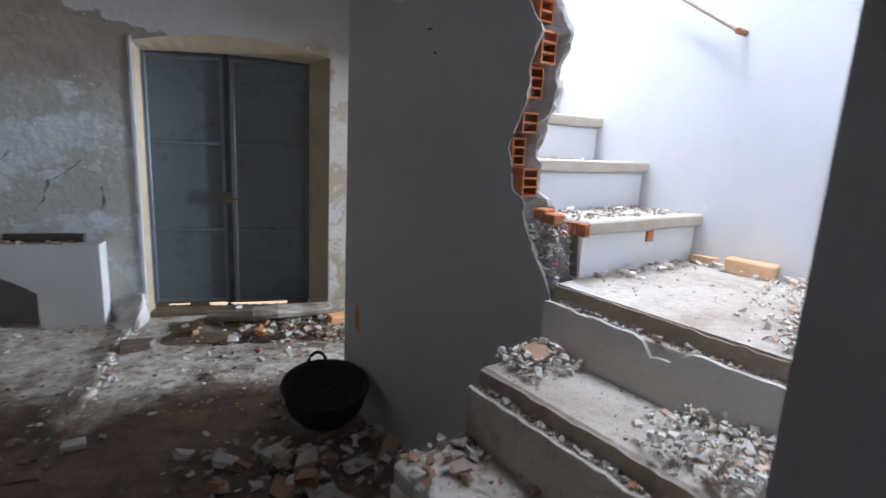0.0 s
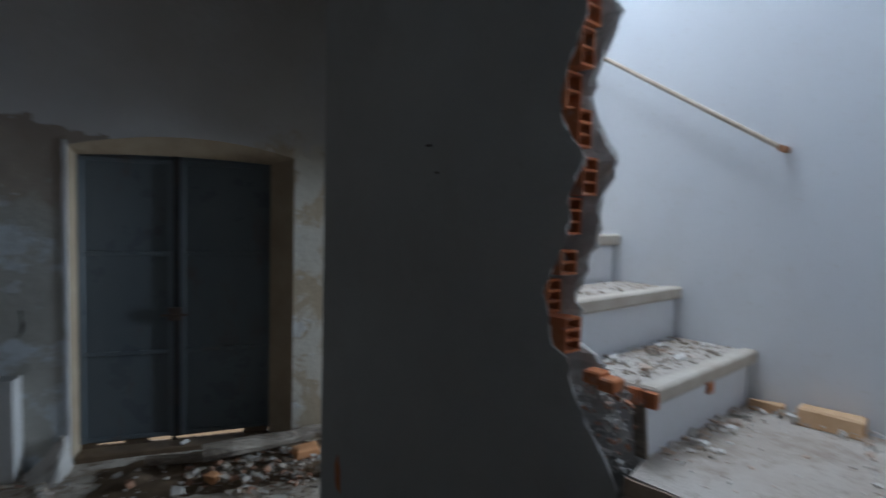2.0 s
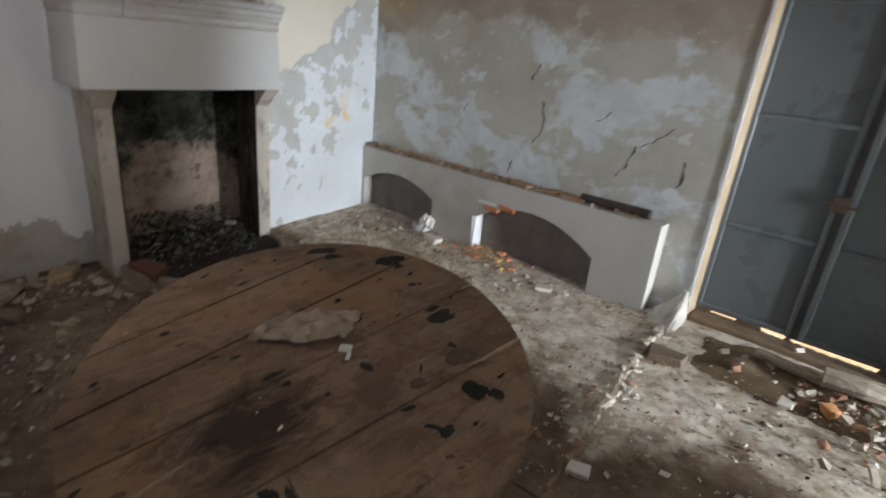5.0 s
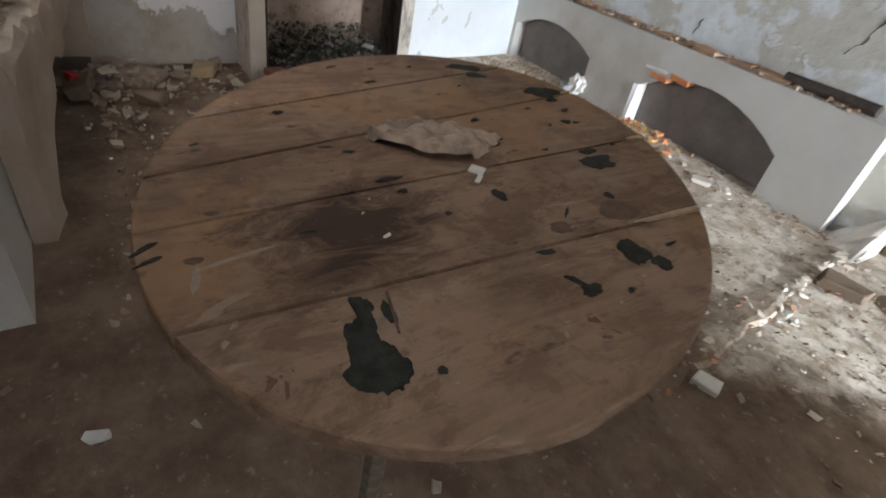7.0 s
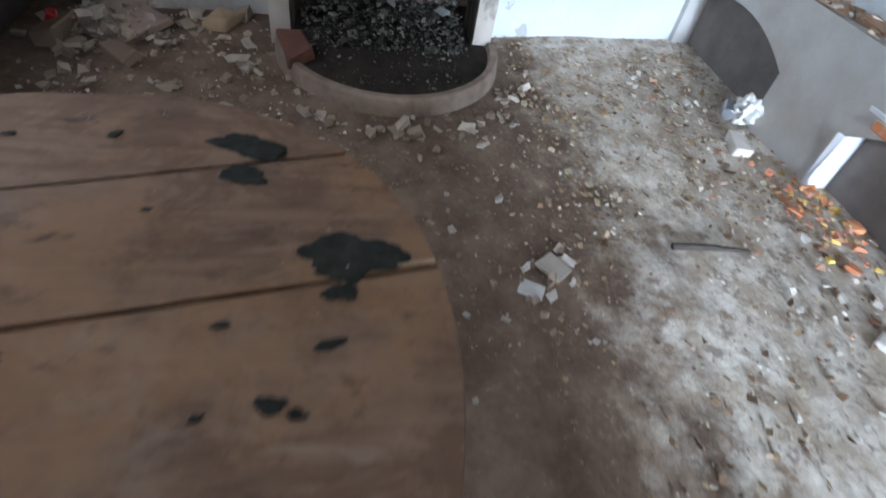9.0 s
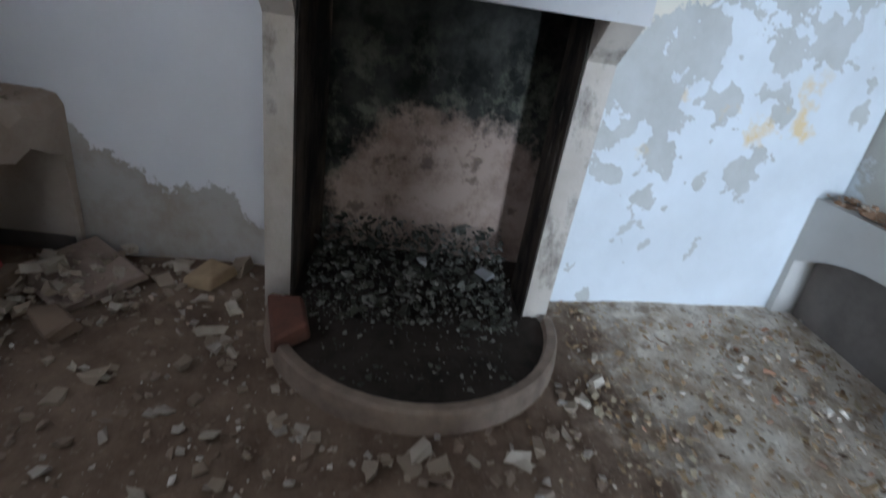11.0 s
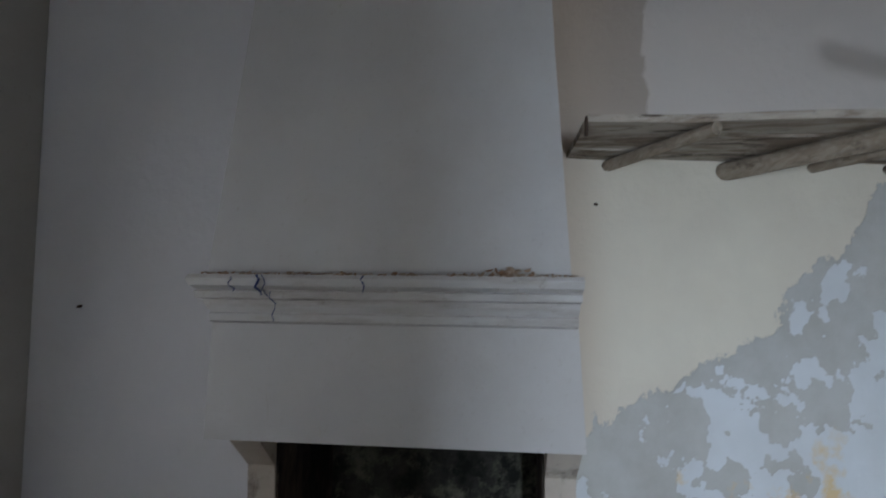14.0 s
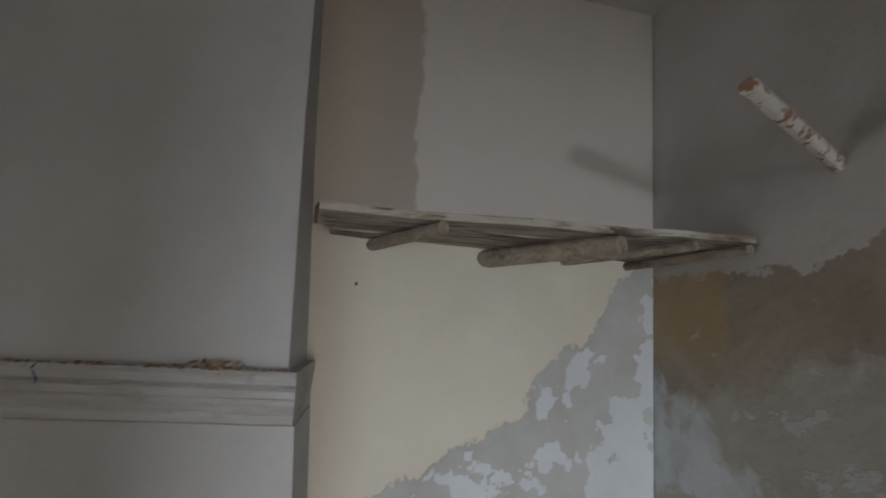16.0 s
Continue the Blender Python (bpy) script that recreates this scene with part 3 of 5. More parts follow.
# ---- the room's shell ----
FAR, DOOR_Y, LEFT = 4.24, 4.37, -3.75
CEIL = 3.25


def arc(x0, x1, z0, rise, n=12):
    return [(x0 + (x1 - x0) * i / n, z0 + rise * (1 - (2 * i / n - 1) ** 2)) for i in range(n + 1)]


# far wall with the door's notch; the notch narrows towards the door
def notch(x0, x1, z, rise):
    return [(-4.4, -0.2), (x0, -0.2)] + arc(x0, x1, z, rise) + [(x1, -0.2), (5.6, -0.2), (5.6, CEIL + 0.1), (-4.4, CEIL + 0.1)]


bm = bmesh.new()
front = [bm.verts.new((x, FAR, z)) for x, z in notch(-0.775, 0.55, 1.99, 0.09)]
inner = [bm.verts.new((x, DOOR_Y, z)) for x, z in notch(-0.765, 0.40, 1.95, 0.02)]
outer = [bm.verts.new((x, 4.47, z)) for x, z in notch(-0.765, 0.40, 1.95, 0.02)]
fs = [bm.faces.new(front), bm.faces.new(outer)]
reveal = []
for a, b in ((front, inner), (inner, outer)):
    for i in range(len(a)):
        j = (i + 1) % len(a)
        f = bm.faces.new((a[i], a[j], b[j], b[i]))
        if 1 <= i <= 14:
            reveal.append(f)
for f in fs:
    f.normal_update()
bmesh.ops.triangulate(bm, faces=fs)
for f in reveal:
    f.material_index = 1
wall_north = tagged(part("wall_north", bm, FAR_WALL), "thick old wall of peeling blue-grey plaster with door opening", "wall", "", "structure")
wall_north.data.materials.append(OCHRE)

# a white bead carries the brightness of the jamb's lit edge in its colour
rng = random.Random(57)
bead = [[(-0.775 - w, FAR - 0.007, z), (-0.779, FAR - 0.009, z), (-0.7765, FAR + 0.03, z), (-0.775 - w, FAR + 0.01, z)] for z, w in [(0.12 + 1.9 * k / 24, 0.024 + rng.uniform(-0.007, 0.008)) for k in range(25)]]
part("lit_jamb_edge", loft(bead), WHITE, wall_north, "white bead painting the lit edge of the door jamb")

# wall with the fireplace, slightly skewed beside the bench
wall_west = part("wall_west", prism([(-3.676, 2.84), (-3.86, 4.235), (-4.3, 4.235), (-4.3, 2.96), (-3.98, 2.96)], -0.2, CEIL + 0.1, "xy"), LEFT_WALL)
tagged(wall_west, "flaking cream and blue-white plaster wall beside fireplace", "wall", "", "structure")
tagged(part("wall_west_south", prism([(-3.75, 0.5), (-3.75, 1.845), (-4.3, 1.845), (-4.3, 0.5)], -0.2, CEIL + 0.1, "xy"), LIMEWASH),
       "dull white plaster wall with crumbling foot", "wall", "", "structure")
tagged(part("wall_west_breast", box((-4.3, 1.846, 1.36), (-3.675, 2.774, CEIL), None, 0), LIMEWASH), "dull plaster wall behind the chimney breast", "wall", "", "structure")
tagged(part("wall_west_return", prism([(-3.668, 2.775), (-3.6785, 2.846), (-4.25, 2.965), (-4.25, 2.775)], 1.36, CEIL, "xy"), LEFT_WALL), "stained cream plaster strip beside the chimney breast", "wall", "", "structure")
tagged(part("wall_west_flue", prism([(-3.94, 1.846), (-3.94, 2.955), (-4.3, 2.955), (-4.3, 1.846)], -0.2, 1.355, "xy"), FIRE_BACK),
       "sooty brick back of the fireplace with scorched patch", "wall", "", "structure")
# pier, sill and head frame the invented window of the south fill lamp
for name, lo, hi in (("wall_south_west", (-3.745, 0.2, -0.2), (-2.7, 0.68, CEIL)), ("wall_south_west_pier", (-1.8, 0.2, -0.2), (-1.7, 0.68, CEIL)),
                     ("wall_south_west_sill", (-2.7, 0.2, -0.2), (-1.8, 0.68, 1.0)), ("wall_south_west_head", (-2.7, 0.2, 2.0), (-1.8, 0.68, CEIL)), ("wall_south", (-1.85, -1.6, -0.2), (2.4, -1.4, CEIL)),
                     ("wall_south_inner", (-1.85, -1.4, -0.2), (-1.7, 0.2, CEIL)), ("wall_east", (2.25, -1.4, -0.2), (2.4, 2.85, CEIL)),
                     # the unseen wall over the passage is added to keep light low on the west wall
                     ("wall_passage_south", (1.42, 2.95, -0.2), (5.5, 3.08, CEIL)), ("wall_passage_head", (1.55, 3.08, 1.74), (1.68, 4.235, CEIL)),
                     ("wall_passage_end", (5.5, 2.95, -0.2), (5.6, 4.235, CEIL))):
    tagged(part(name, box(lo, hi, None, 0), PARTITION), "plain grey plaster wall of the room, some added unseen to shape light", "wall", "", "structure")

# floor, a sheet with slight unevenness
bm = bmesh.new()
nx, ny = 70, 62
grid = [[bm.verts.new((-4.1 + 9.6 * i / nx, -1.5 + 6.0 * j / ny, 0.022 * noise.noise(Vector((i * 0.21, j * 0.21, 3))))) for j in range(ny + 1)] for i in range(nx + 1)]
for i in range(nx):
    for j in range(ny):
        bm.faces.new((grid[i][j], grid[i + 1][j], grid[i + 1][j + 1], grid[i][j + 1]))
tagged(part("floor", bm, FLOOR, smooth=True), "dusty earth and cement floor strewn with debris", "floor", "", "structure")
bm = bmesh.new()
f = bm.faces.new([bm.verts.new(p) for p in ((-60, -60, -0.12), (60, -60, -0.12), (60, 60, -0.12), (-60, 60, -0.12))])
tagged(part("ground", bm, plain("dry_ground", (0.52, 0.36, 0.20), (0.44, 0.29, 0.16), scale=2)), "dry sunlit ground outside the house", "ground", "", "structure")


# ---- stair block, in its own turned axes: u goes up the flight, v goes into the well ----
TURN = 21.0
ST = pose(1.10, 1.41, 0, 0, 0, 0) @ Matrix(((-math.sin(radians(TURN)), math.cos(radians(TURN)), 0, 0), (math.cos(radians(TURN)), math.sin(radians(TURN)), 0, 0), (0, 0, 1, 0), (0, 0, 0, 1)))


def stair_part(name, bm, material, label="", kind="structure", category="wall", parent=None):
    bmesh.ops.transform(bm, matrix=ST, verts=bm.verts)
    ob = part(name, bm, material, parent)
    return tagged(ob, label, category if not parent else "", "", kind if not parent else "")


WELL_TOP = 3.9
# the ceiling leaves the stair well open to the sky
hole = [ST @ Vector(p) for p in ((-0.78, 0.0, 0), (-0.50, 0.76, 0), (1.34, 0.76, 0), (1.34, 0.0, 0))]
bm = bmesh.new()
out = [(-4.3, -1.6), (5.6, -1.6), (5.6, 4.72), (-4.3, 4.72)]
for z in (CEIL, CEIL + 0.18):
    o = [bm.verts.new((x, y, z)) for x, y in out]
    h = [bm.verts.new((p.x, p.y, z)) for p in hole]
    for i, k in ((0, 0), (1, 1), (2, 2), (3, 3)):
        j = (i + 1) % 4
        bm.faces.new((o[i], o[j], h[(k + 1) % 4], h[k]))
tagged(part("ceiling", bm, CEILING), "flat stained plaster ceiling", "ceiling", "", "structure")

rng = random.Random(5)
edge_uz = [(0.03, -0.1), (0.03, 0.98), (0.06, 1.05), (0.11, 1.12), (0.14, 1.20), (0.15, 1.26), (0.205, 1.28), (0.215, 1.34), (0.235, 1.42), (0.215, 1.47),
           (0.18, 1.54), (0.165, 1.60), (0.165, 1.66), (0.15, 1.71), (0.125, 1.76), (0.16, 1.81), (0.19, 1.85), (0.21, 1.92), (0.19, 1.98), (0.16, 2.05),
           (0.13, 2.12), (0.17, 2.20), (0.20, 2.32), (0.16, 2.45), (0.19, 2.60), (0.15, 2.80), (0.18, 3.0), (0.17, CEIL)]
def edge_at(z):
    for (u0, z0), (u1, z1) in zip(edge_uz, edge_uz[1:]):
        if z0 <= z <= z1:
            return u0 + (u1 - u0) * (z - z0) / max(1e-6, z1 - z0) + 0.028 * min(1.0, max(0.0, (z - 1.0) / 0.2))
    return edge_uz[-1][0]


levels = [-0.1, 0.80] + [0.98 + (CEIL - 0.98) * i / 105 for i in range(106)]
rough_edge = lambda du, amp: [(edge_at(z) + du + (rng.uniform(-amp, amp) if z > 0.99 else 0), z) for z in levels]
ring = lambda prof, v: [(u, v, z) for u, z in prof] + [(1.46, v, CEIL), (1.46, v, -0.1)]
layers = [ring(rough_edge(0.0, 0.006), 0.0), ring(rough_edge(0.004, 0.006), 0.010), ring(rough_edge(0.055, 0.014), 0.014), ring(rough_edge(0.06, 0.02), 0.06),
          ring(rough_edge(0.02, 0.02), 0.08), ring(rough_edge(-0.022, 0.014), 0.088), ring(rough_edge(-0.034, 0.012), 0.10)]
bm = loft(layers)
for f in bm.faces:
    c = f.calc_center_median()
    if 0.001 < c.y and c.x < 0.4:
        f.material_index = 1
partition = stair_part("wall_partition", bm, PARTITION, "grey plastered brick partition broken open at the stair")
partition.data.materials.append(MORTAR)


def hollow_brick(u, z0, z1, v0, v1, cells, deep=0.11):
    """The broken end of a hollow brick: shell, webs and open cells."""
    bm = bmesh.new()
    w = 0.006
    add_box(bm, (u, v0, z0), (u + deep, v0 + w, z1))
    add_box(bm, (u, v1 - w, z0), (u + deep, v1, z1))
    for k in range(cells + 1):
        z = z0 + (z1 - z0 - w) * k / cells
        add_box(bm, (u + 0.003 * (k % 2), v0 + w, z), (u + deep, v1 - w, z + w))
    add_box(bm, (u + deep * 0.55, v0 + w, z0), (u + deep, v1 - w, z1))
    return bm


for z0, z1, cells in ((1.265, 1.355, 3), (1.36, 1.45, 3), (1.57, 1.665, 3), (1.67, 1.765, 3), (1.79, 1.885, 3), (1.89, 1.985, 2), (1.99, 2.085, 2),
                      (1.465, 1.53, 2), (2.09, 2.185, 2), (2.2, 2.295, 2), (2.3, 2.395, 2), (2.4, 2.495, 2), (2.5, 2.595, 2), (2.6, 2.695, 2), (2.7, 2.795, 2)):
    u = min(edge_at(z0), edge_at((z0 + z1) / 2), edge_at(z1)) + rng.uniform(0.004, 0.014)
    stair_part("brick", hollow_brick(u, z0, z1, 0.012, 0.080 - rng.uniform(0, 0.012), cells), BRICK, parent=partition)
for u, z in ((0.10, 1.225), (0.06, 1.215)):
    stair_part("brick", box((u, 0.02, z - 0.02), (u + 0.05, 0.07, z + 0.012)), BRICK, parent=partition)
# white face on the well's side
stair_part("wall_well_north", box((1.36, 0.102, -0.1), (1.458, 0.86, WELL_TOP), None, 0), WHITE, "white limewashed end wall of the stair well")
stair_part("wall_well_east", box((-0.75, 0.76, -0.1), (1.36, 0.88, WELL_TOP), None, 0), WHITE, "bluish white limewashed wall behind the stair")
bm = prism([(-0.872, -0.74), (-0.505, 0.757), (-0.65, 0.757), (-1.015, -0.715)], -0.1, CEIL, "xy")
stair_part("wall_well_south", bm, WHITE, "white limewashed cracked wall end beside the steps")
# unseen walls above the ceiling, added to block direct sun from the well
bm = prism([(-0.655, 0.0), (-0.505, 0.757), (-0.65, 0.757), (-0.78, 0.02)], CEIL + 0.2, WELL_TOP, "xy")
stair_part("wall_well_top", bm, WHITE, "unseen white wall added above the stair well against direct sun")
stair_part("wall_well_sun_screen", box((-0.66, -0.1, CEIL + 0.2), (1.36, 0.0, WELL_TOP), None, 0), WHITE, "unseen white wall added above the stair well against direct sun")


def step_block(u0, u1, v0, v1, z0, z1):
    return box((u0, v0, z0), (u1, v1, z1), None, 0.008)


stair = thing("staircase", (1.1, 1.41, 0), "worn plastered cement staircase covered with rubble", "stairs")
stair_part("landing", prism([(-0.72, 0.0), (-0.545, 0.757), (0.02, 0.757), (0.02, 0.103), (0.0, 0.0)], 0.0, 1.03, "xy"), CEMENT, parent=stair)
for k, (v, z) in enumerate(((-0.28, 0.83), (-0.55, 0.63), (-0.82, 0.42), (-1.08, 0.21))):
    stair_part("step", step_block(-0.78 if k < 1 else -0.74, 0.0, v, v + 0.278, -0.05, z), CEMENT, parent=stair)
for k in range(5):
    u, z = 0.02 + 0.25 * k, 1.03 + 0.175 * (k + 1)
    stair_part("step", step_block(u, u + 0.25 if k < 4 else 1.355, 0.104, 0.756, 0.0, z - 0.035), WHITE, parent=stair)
    stair_part("tread", step_block(u - 0.02, u + 0.23 if k < 4 else 1.355, 0.104, 0.756, z - 0.035, z), CEMENT, parent=stair)

# handrail bar on the white wall
rail = thing("handrail", ST @ Vector((0.3, 0.74, 2.0)), "thin painted metal handrail bar fixed to white wall", "handrail")
stair_part("bar", tube([(-0.05, 0.72, 1.84), (0.65, 0.72, 2.285)], 0.008, 8), plain("beige_bar", (0.5, 0.42, 0.33), (0.4, 0.3, 0.22), 0.6), parent=rail)
for u, z in ((-0.05, 1.84), (0.65, 2.285)):
    stair_part("bracket", tube([(u, 0.708, z), (u, 0.714, z), (u, 0.765, z)], 0.011, 8), RUSTY_RED, parent=rail)

# ---- iron door ----
door = thing("iron_door", (-0.19, DOOR_Y + 0.02, 0), "closed grey sheet-iron double door with centre lock bar", "door")
for x0, x1 in ((-0.769, -0.212), (-0.178, 0.404)):
    leaf = part("door_leaf", prism([(x0, 0.062), (x1, 0.070), (x1, 1.985), (x0, 1.985)], DOOR_Y + 0.03, DOOR_Y + 0.036), METAL, door)
    for z in (0.09, 0.66, 1.32, 1.93):
        part("rail", box((x0 + 0.03, DOOR_Y + 0.012, z - 0.014), (x1 - 0.03, DOOR_Y + 0.03, z + 0.014)), METAL, leaf)
    for x in (x0 + 0.018, x1 - 0.018):
        part("stile", box((x - 0.016, DOOR_Y + 0.008, 0.072), (x + 0.016, DOOR_Y + 0.03, 1.945)), METAL, leaf)
part("centre_bar", box((-0.217, DOOR_Y + 0.004, 0.07), (-0.173, DOOR_Y + 0.042, 1.985)), DARK_IRON, door, "dark meeting strip between the leaves")
lock = part("lock", box((-0.25, DOOR_Y - 0.012, 0.87), (-0.165, DOOR_Y + 0.008, 0.96)), RUST, door, "rusty iron lock")
part("latch", tube([(-0.29, DOOR_Y - 0.018, 0.91), (-0.13, DOOR_Y - 0.018, 0.91)], 0.008, 8), RUST, lock)

# ---- plaster bench with arched niches along the far wall ----
BF = 4.10
bench = thing("arched_bench", (-2.4, BF, 0), "low grey plaster bench with two arched niches against wall", "bench")


def arch_face(a0, a1, z, rise, n=10):
    return [(a0, -0.03)] + arc(a0, a1, z, rise, n) + [(a1, -0.03)]


prof = [(-3.84, -0.03)] + arch_face(-3.80, -2.92, 0.28, 0.12) + arch_face(-2.47, -1.42, 0.25, 0.18) + [(-1.02, -0.03), (-1.02, 0.60), (-3.84, 0.575)]
part("body", prism(prof, BF, FAR - 0.004), plaster("bench_plaster", (0.57, 0.55, 0.52), (0.47, 0.445, 0.41), (0.36, 0.30, 0.24), 0.85), bench)
rng = random.Random(29)
# bare brick and broken rim; the last, upright white strip paints the niche's lit side
for k, (x0, x1, z0, z1, m) in enumerate(((-2.38, -2.25, 0.345, 0.385, BRICK), (-2.235, -2.10, 0.385, 0.42, BRICK), (-2.44, -2.26, 0.388, 0.412, WHITE), (-2.476, -2.44, 0.0, 0.27, WHITE))):
    bmq = bmesh.new()
    add_box(bmq, (x0, BF - 0.006, z0), (x1, BF + 0.10, z1), None, 0.004, 0.006, rng)
    part("broken_arch_edge", bmq, m, bench, "bare red brick in the broken arch" if m is BRICK else "broken white plaster rim and painted lit side of the niche")
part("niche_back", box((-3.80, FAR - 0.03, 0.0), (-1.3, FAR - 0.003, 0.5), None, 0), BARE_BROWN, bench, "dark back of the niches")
rng = random.Random(8)
x = -3.80
while x < -1.75:
    w = rng.uniform(0.06, 0.2)
    y0 = BF + rng.uniform(0.0, 0.05)
    z = 0.575 + 0.025 * (x + 3.84) / 2.82
    bmq = bmesh.new()
    add_box(bmq, (x, y0, z), (x + w, FAR - 0.006, z + rng.uniform(0.012, 0.026)), None, 0.003, 0.011, rng)
    part("edging_tile", bmq, CLAY, bench)
    x += w + rng.uniform(0.004, 0.09)

# ---- fireplace ----
FX = -3.29
fire = thing("fireplace", (FX, 2.3, 0), "white plastered corner fireplace with moulded mantel hood and sooty hearth", "fireplace")
rings = []
for z, x, y0, y1 in ((1.14, FX, 1.72, 2.885), (1.50, FX, 1.735, 2.865)):
    rings.append([(LEFT, y0, z), (x, y0, z), (x, y1, z), (LEFT + 0.085, y1, z)])
part("hood", loft(rings), CHIMNEY, fire)
rings = []
for z, d in ((1.50, 0.0), (1.508, 0.018), (1.53, 0.02), (1.535, 0.014), (1.56, 0.032), (1.575, 0.036), (1.58, 0.056), (1.60, 0.06), (1.605, 0.052), (1.618, 0.074), (1.64, 0.082), (1.652, 0.074)):
    rings.append([(LEFT, 1.745 - d * 0.7, z), (FX + d, 1.745 - d * 0.7, z), (FX + d, 2.86 + d * 0.12, z), (LEFT + 0.085, 2.86 + d * 0.12, z)])
part("mantel", loft(rings), MANTEL, fire, "moulded plaster mantel cornice")
rings = []
for z, x, y0, y1 in ((1.652, FX + 0.03, 1.73, 2.84), (2.4, FX - 0.08, 1.775, 2.805), (CEIL + 0.01, FX - 0.20, 1.825, 2.778)):
    rings.append([(LEFT, y0, z), (x, y0, z), (x, y1, z), (LEFT + 0.08, y1, z)])
part("chimney_breast", loft(rings), CHIMNEY, fire, "tapering plain plaster chimney breast")
for y0, y1, x0, lean in ((1.80, 1.893, LEFT + 0.002, 0.0), (2.779, 2.875, -3.664, 0.0)):
    bm = loft([[(x0, y0, 0.0), (-3.46, y0, 0.0), (-3.46, y1, 0.0), (x0, y1, 0.0)], [(x0, y0, 1.02), (-3.43, y0, 1.02), (-3.43, y1, 1.02), (x0, y1, 1.02)],
               [(x0, y0 - 0.004, 1.145), (FX - 0.004, y0 - 0.004, 1.145), (FX - 0.004, y1 + lean, 1.145), (x0, y1 + lean, 1.145)]])
    part("jamb", bm, JAMB, fire, "plaster side post, scorched at the edge")
for side in ([(-3.438, 1.8945), (-3.66, 1.8945), (-3.938, 1.925), (-3.938, 1.935), (-3.66, 1.904), (-3.438, 1.902)],
             [(-3.438, 2.770), (-3.66, 2.770), (-3.938, 2.90), (-3.938, 2.91), (-3.66, 2.7775), (-3.438, 2.7775)]):
    part("flue_side", prism(side, 0.0, 1.146, "xy"), FLUE, fire, "soot-black inner side")
part("smoke_chamber", prism([(-3.938, 1.854), (-3.938, 2.94), (-3.68, 2.835), (FX - 0.02, 2.766), (FX - 0.02, 1.854)], 1.148, 1.158, "xy"), SOOT, fire, "soot-black throat")
arcs = [math.pi / 2 - math.pi * i / 24 for i in range(25)]
half = lambda d: [(-3.42 + (0.56 - d) * math.cos(t), 2.36 - (0.54 - d) * math.sin(t)) for t in arcs]
outer, inner = half(0.0), half(0.055)
kerb = loft([[(x, y, z) for x, y in ring] for ring, z in ((outer, 0.0), (half(0.006), 0.075), (half(0.014), 0.085), (half(0.045), 0.083), (inner, 0.055))], closed=False, caps=False)
part("hearth_kerb", kerb, plain("scorched_cement", (0.30, 0.23, 0.175), (0.16, 0.115, 0.09), scale=7), fire, "worn rounded cement kerb of the hearth")
part("hearth_slab", prism(half(0.05) + [(-3.67, 2.76), (-3.935, 2.88), (-3.935, 1.91)], 0.0, 0.06, "xy"), HEARTH, fire, "soot-black hearth floor")
for k, (y, z0, z1, w) in enumerate(((1.83, 1.60, 1.645, 0.003), (1.915, 1.59, 1.65, 0.007), (1.935, 1.585, 1.65, 0.003), (1.95, 1.51, 1.60, 0.003), (2.235, 1.60, 1.65, 0.004))):
    pts = [(FX + (0.083 if z0 + (z1 - z0) * f > 1.61 else 0.061 if z0 + (z1 - z0) * f > 1.575 else 0.037), y + 0.006 * math.sin(9 * f + k), z0 + (z1 - z0) * f) for f in (0, 0.2, 0.4, 0.6, 0.8, 1.0)]
    part("paint_drip", tube(pts, w * 0.6, 5), BLUE_INK, fire, "dark blue paint drip")
for k, (y, z0, z1) in enumerate(((1.92, 1.20, 1.49), (2.09, 1.16, 1.34))):
    r = random.Random(500 + k)
    part("crack", tube([(FX + 0.0008, y + r.uniform(-0.006, 0.006), z0 + (z1 - z0) * i / 8) for i in range(9)], 0.0007, 5, 0.5), MORTAR, fire)
rng = random.Random(77)
heap("mantel_crumbs", 420, lambda r: (FX + r.uniform(0.058, 0.077), r.uniform(1.74, 2.85), 1.651 + 0.005 * r.random()), (0.005, 0.022), CRUMB, "brown crumbled plaster along the mantel top", "crumbs", 33, 0.4)
heap("mantel_crumbs", 40, lambda r: (FX + r.uniform(0.04, 0.075), r.gauss(2.66, 0.035), 1.653 + 0.015 * r.random()), (0.01, 0.03), CRUMB, "loose crumbled lump on the mantel", "crumbs", 34, 0.5)
ash_bed = lambda r: (lambda f: (-3.92 + 0.60 * f, r.uniform(1.94, 2.74), 0.045 + (0.15 * (1 - f) + 0.03) * r.random() ** 0.5))(r.random() ** 1.15)
heap("fireplace_ash", 3200, ash_bed, (0.004, 0.034), ASH, "heap of grey ash and charred bits in hearth", "ash", 31, 0.6)
heap("charred_lumps", 150, ash_bed, (0.02, 0.06), ASH, "clods of burnt greenish grey ash in the hearth", "ash", 35, 0.75)
chunk("paper_scrap", (-3.60, 2.63, 0.15), (0.07, 0.05, 0.008), 40, GREY_PAPER, "crumpled grey paper scrap on the hearth ash", "paper", 36, 0.9, 18)
chunk("paper_scrap", (-3.66, 2.38, 0.15), (0.05, 0.035, 0.008), 10, GREY_PAPER, "small grey paper scrap on the hearth ash", "paper", 37, 0.9, -12)
heap("hearth_cinders", 220, lambda r: (r.uniform(-3.4, -2.98), r.uniform(2.02, 2.70), 0.06), (0.006, 0.025), ASH, "scattered cinders on blackened hearth", "cinders", 32, 0.6)


# ---- round table ----
TC = Vector((-1.095, 1.60, 0))
LONG, SHORT = 0.74, 0.565
LONG_WAY, SHORT_WAY = Vector((-0.73, 0.683)), Vector((0.683, 0.73))
TOP = 0.74


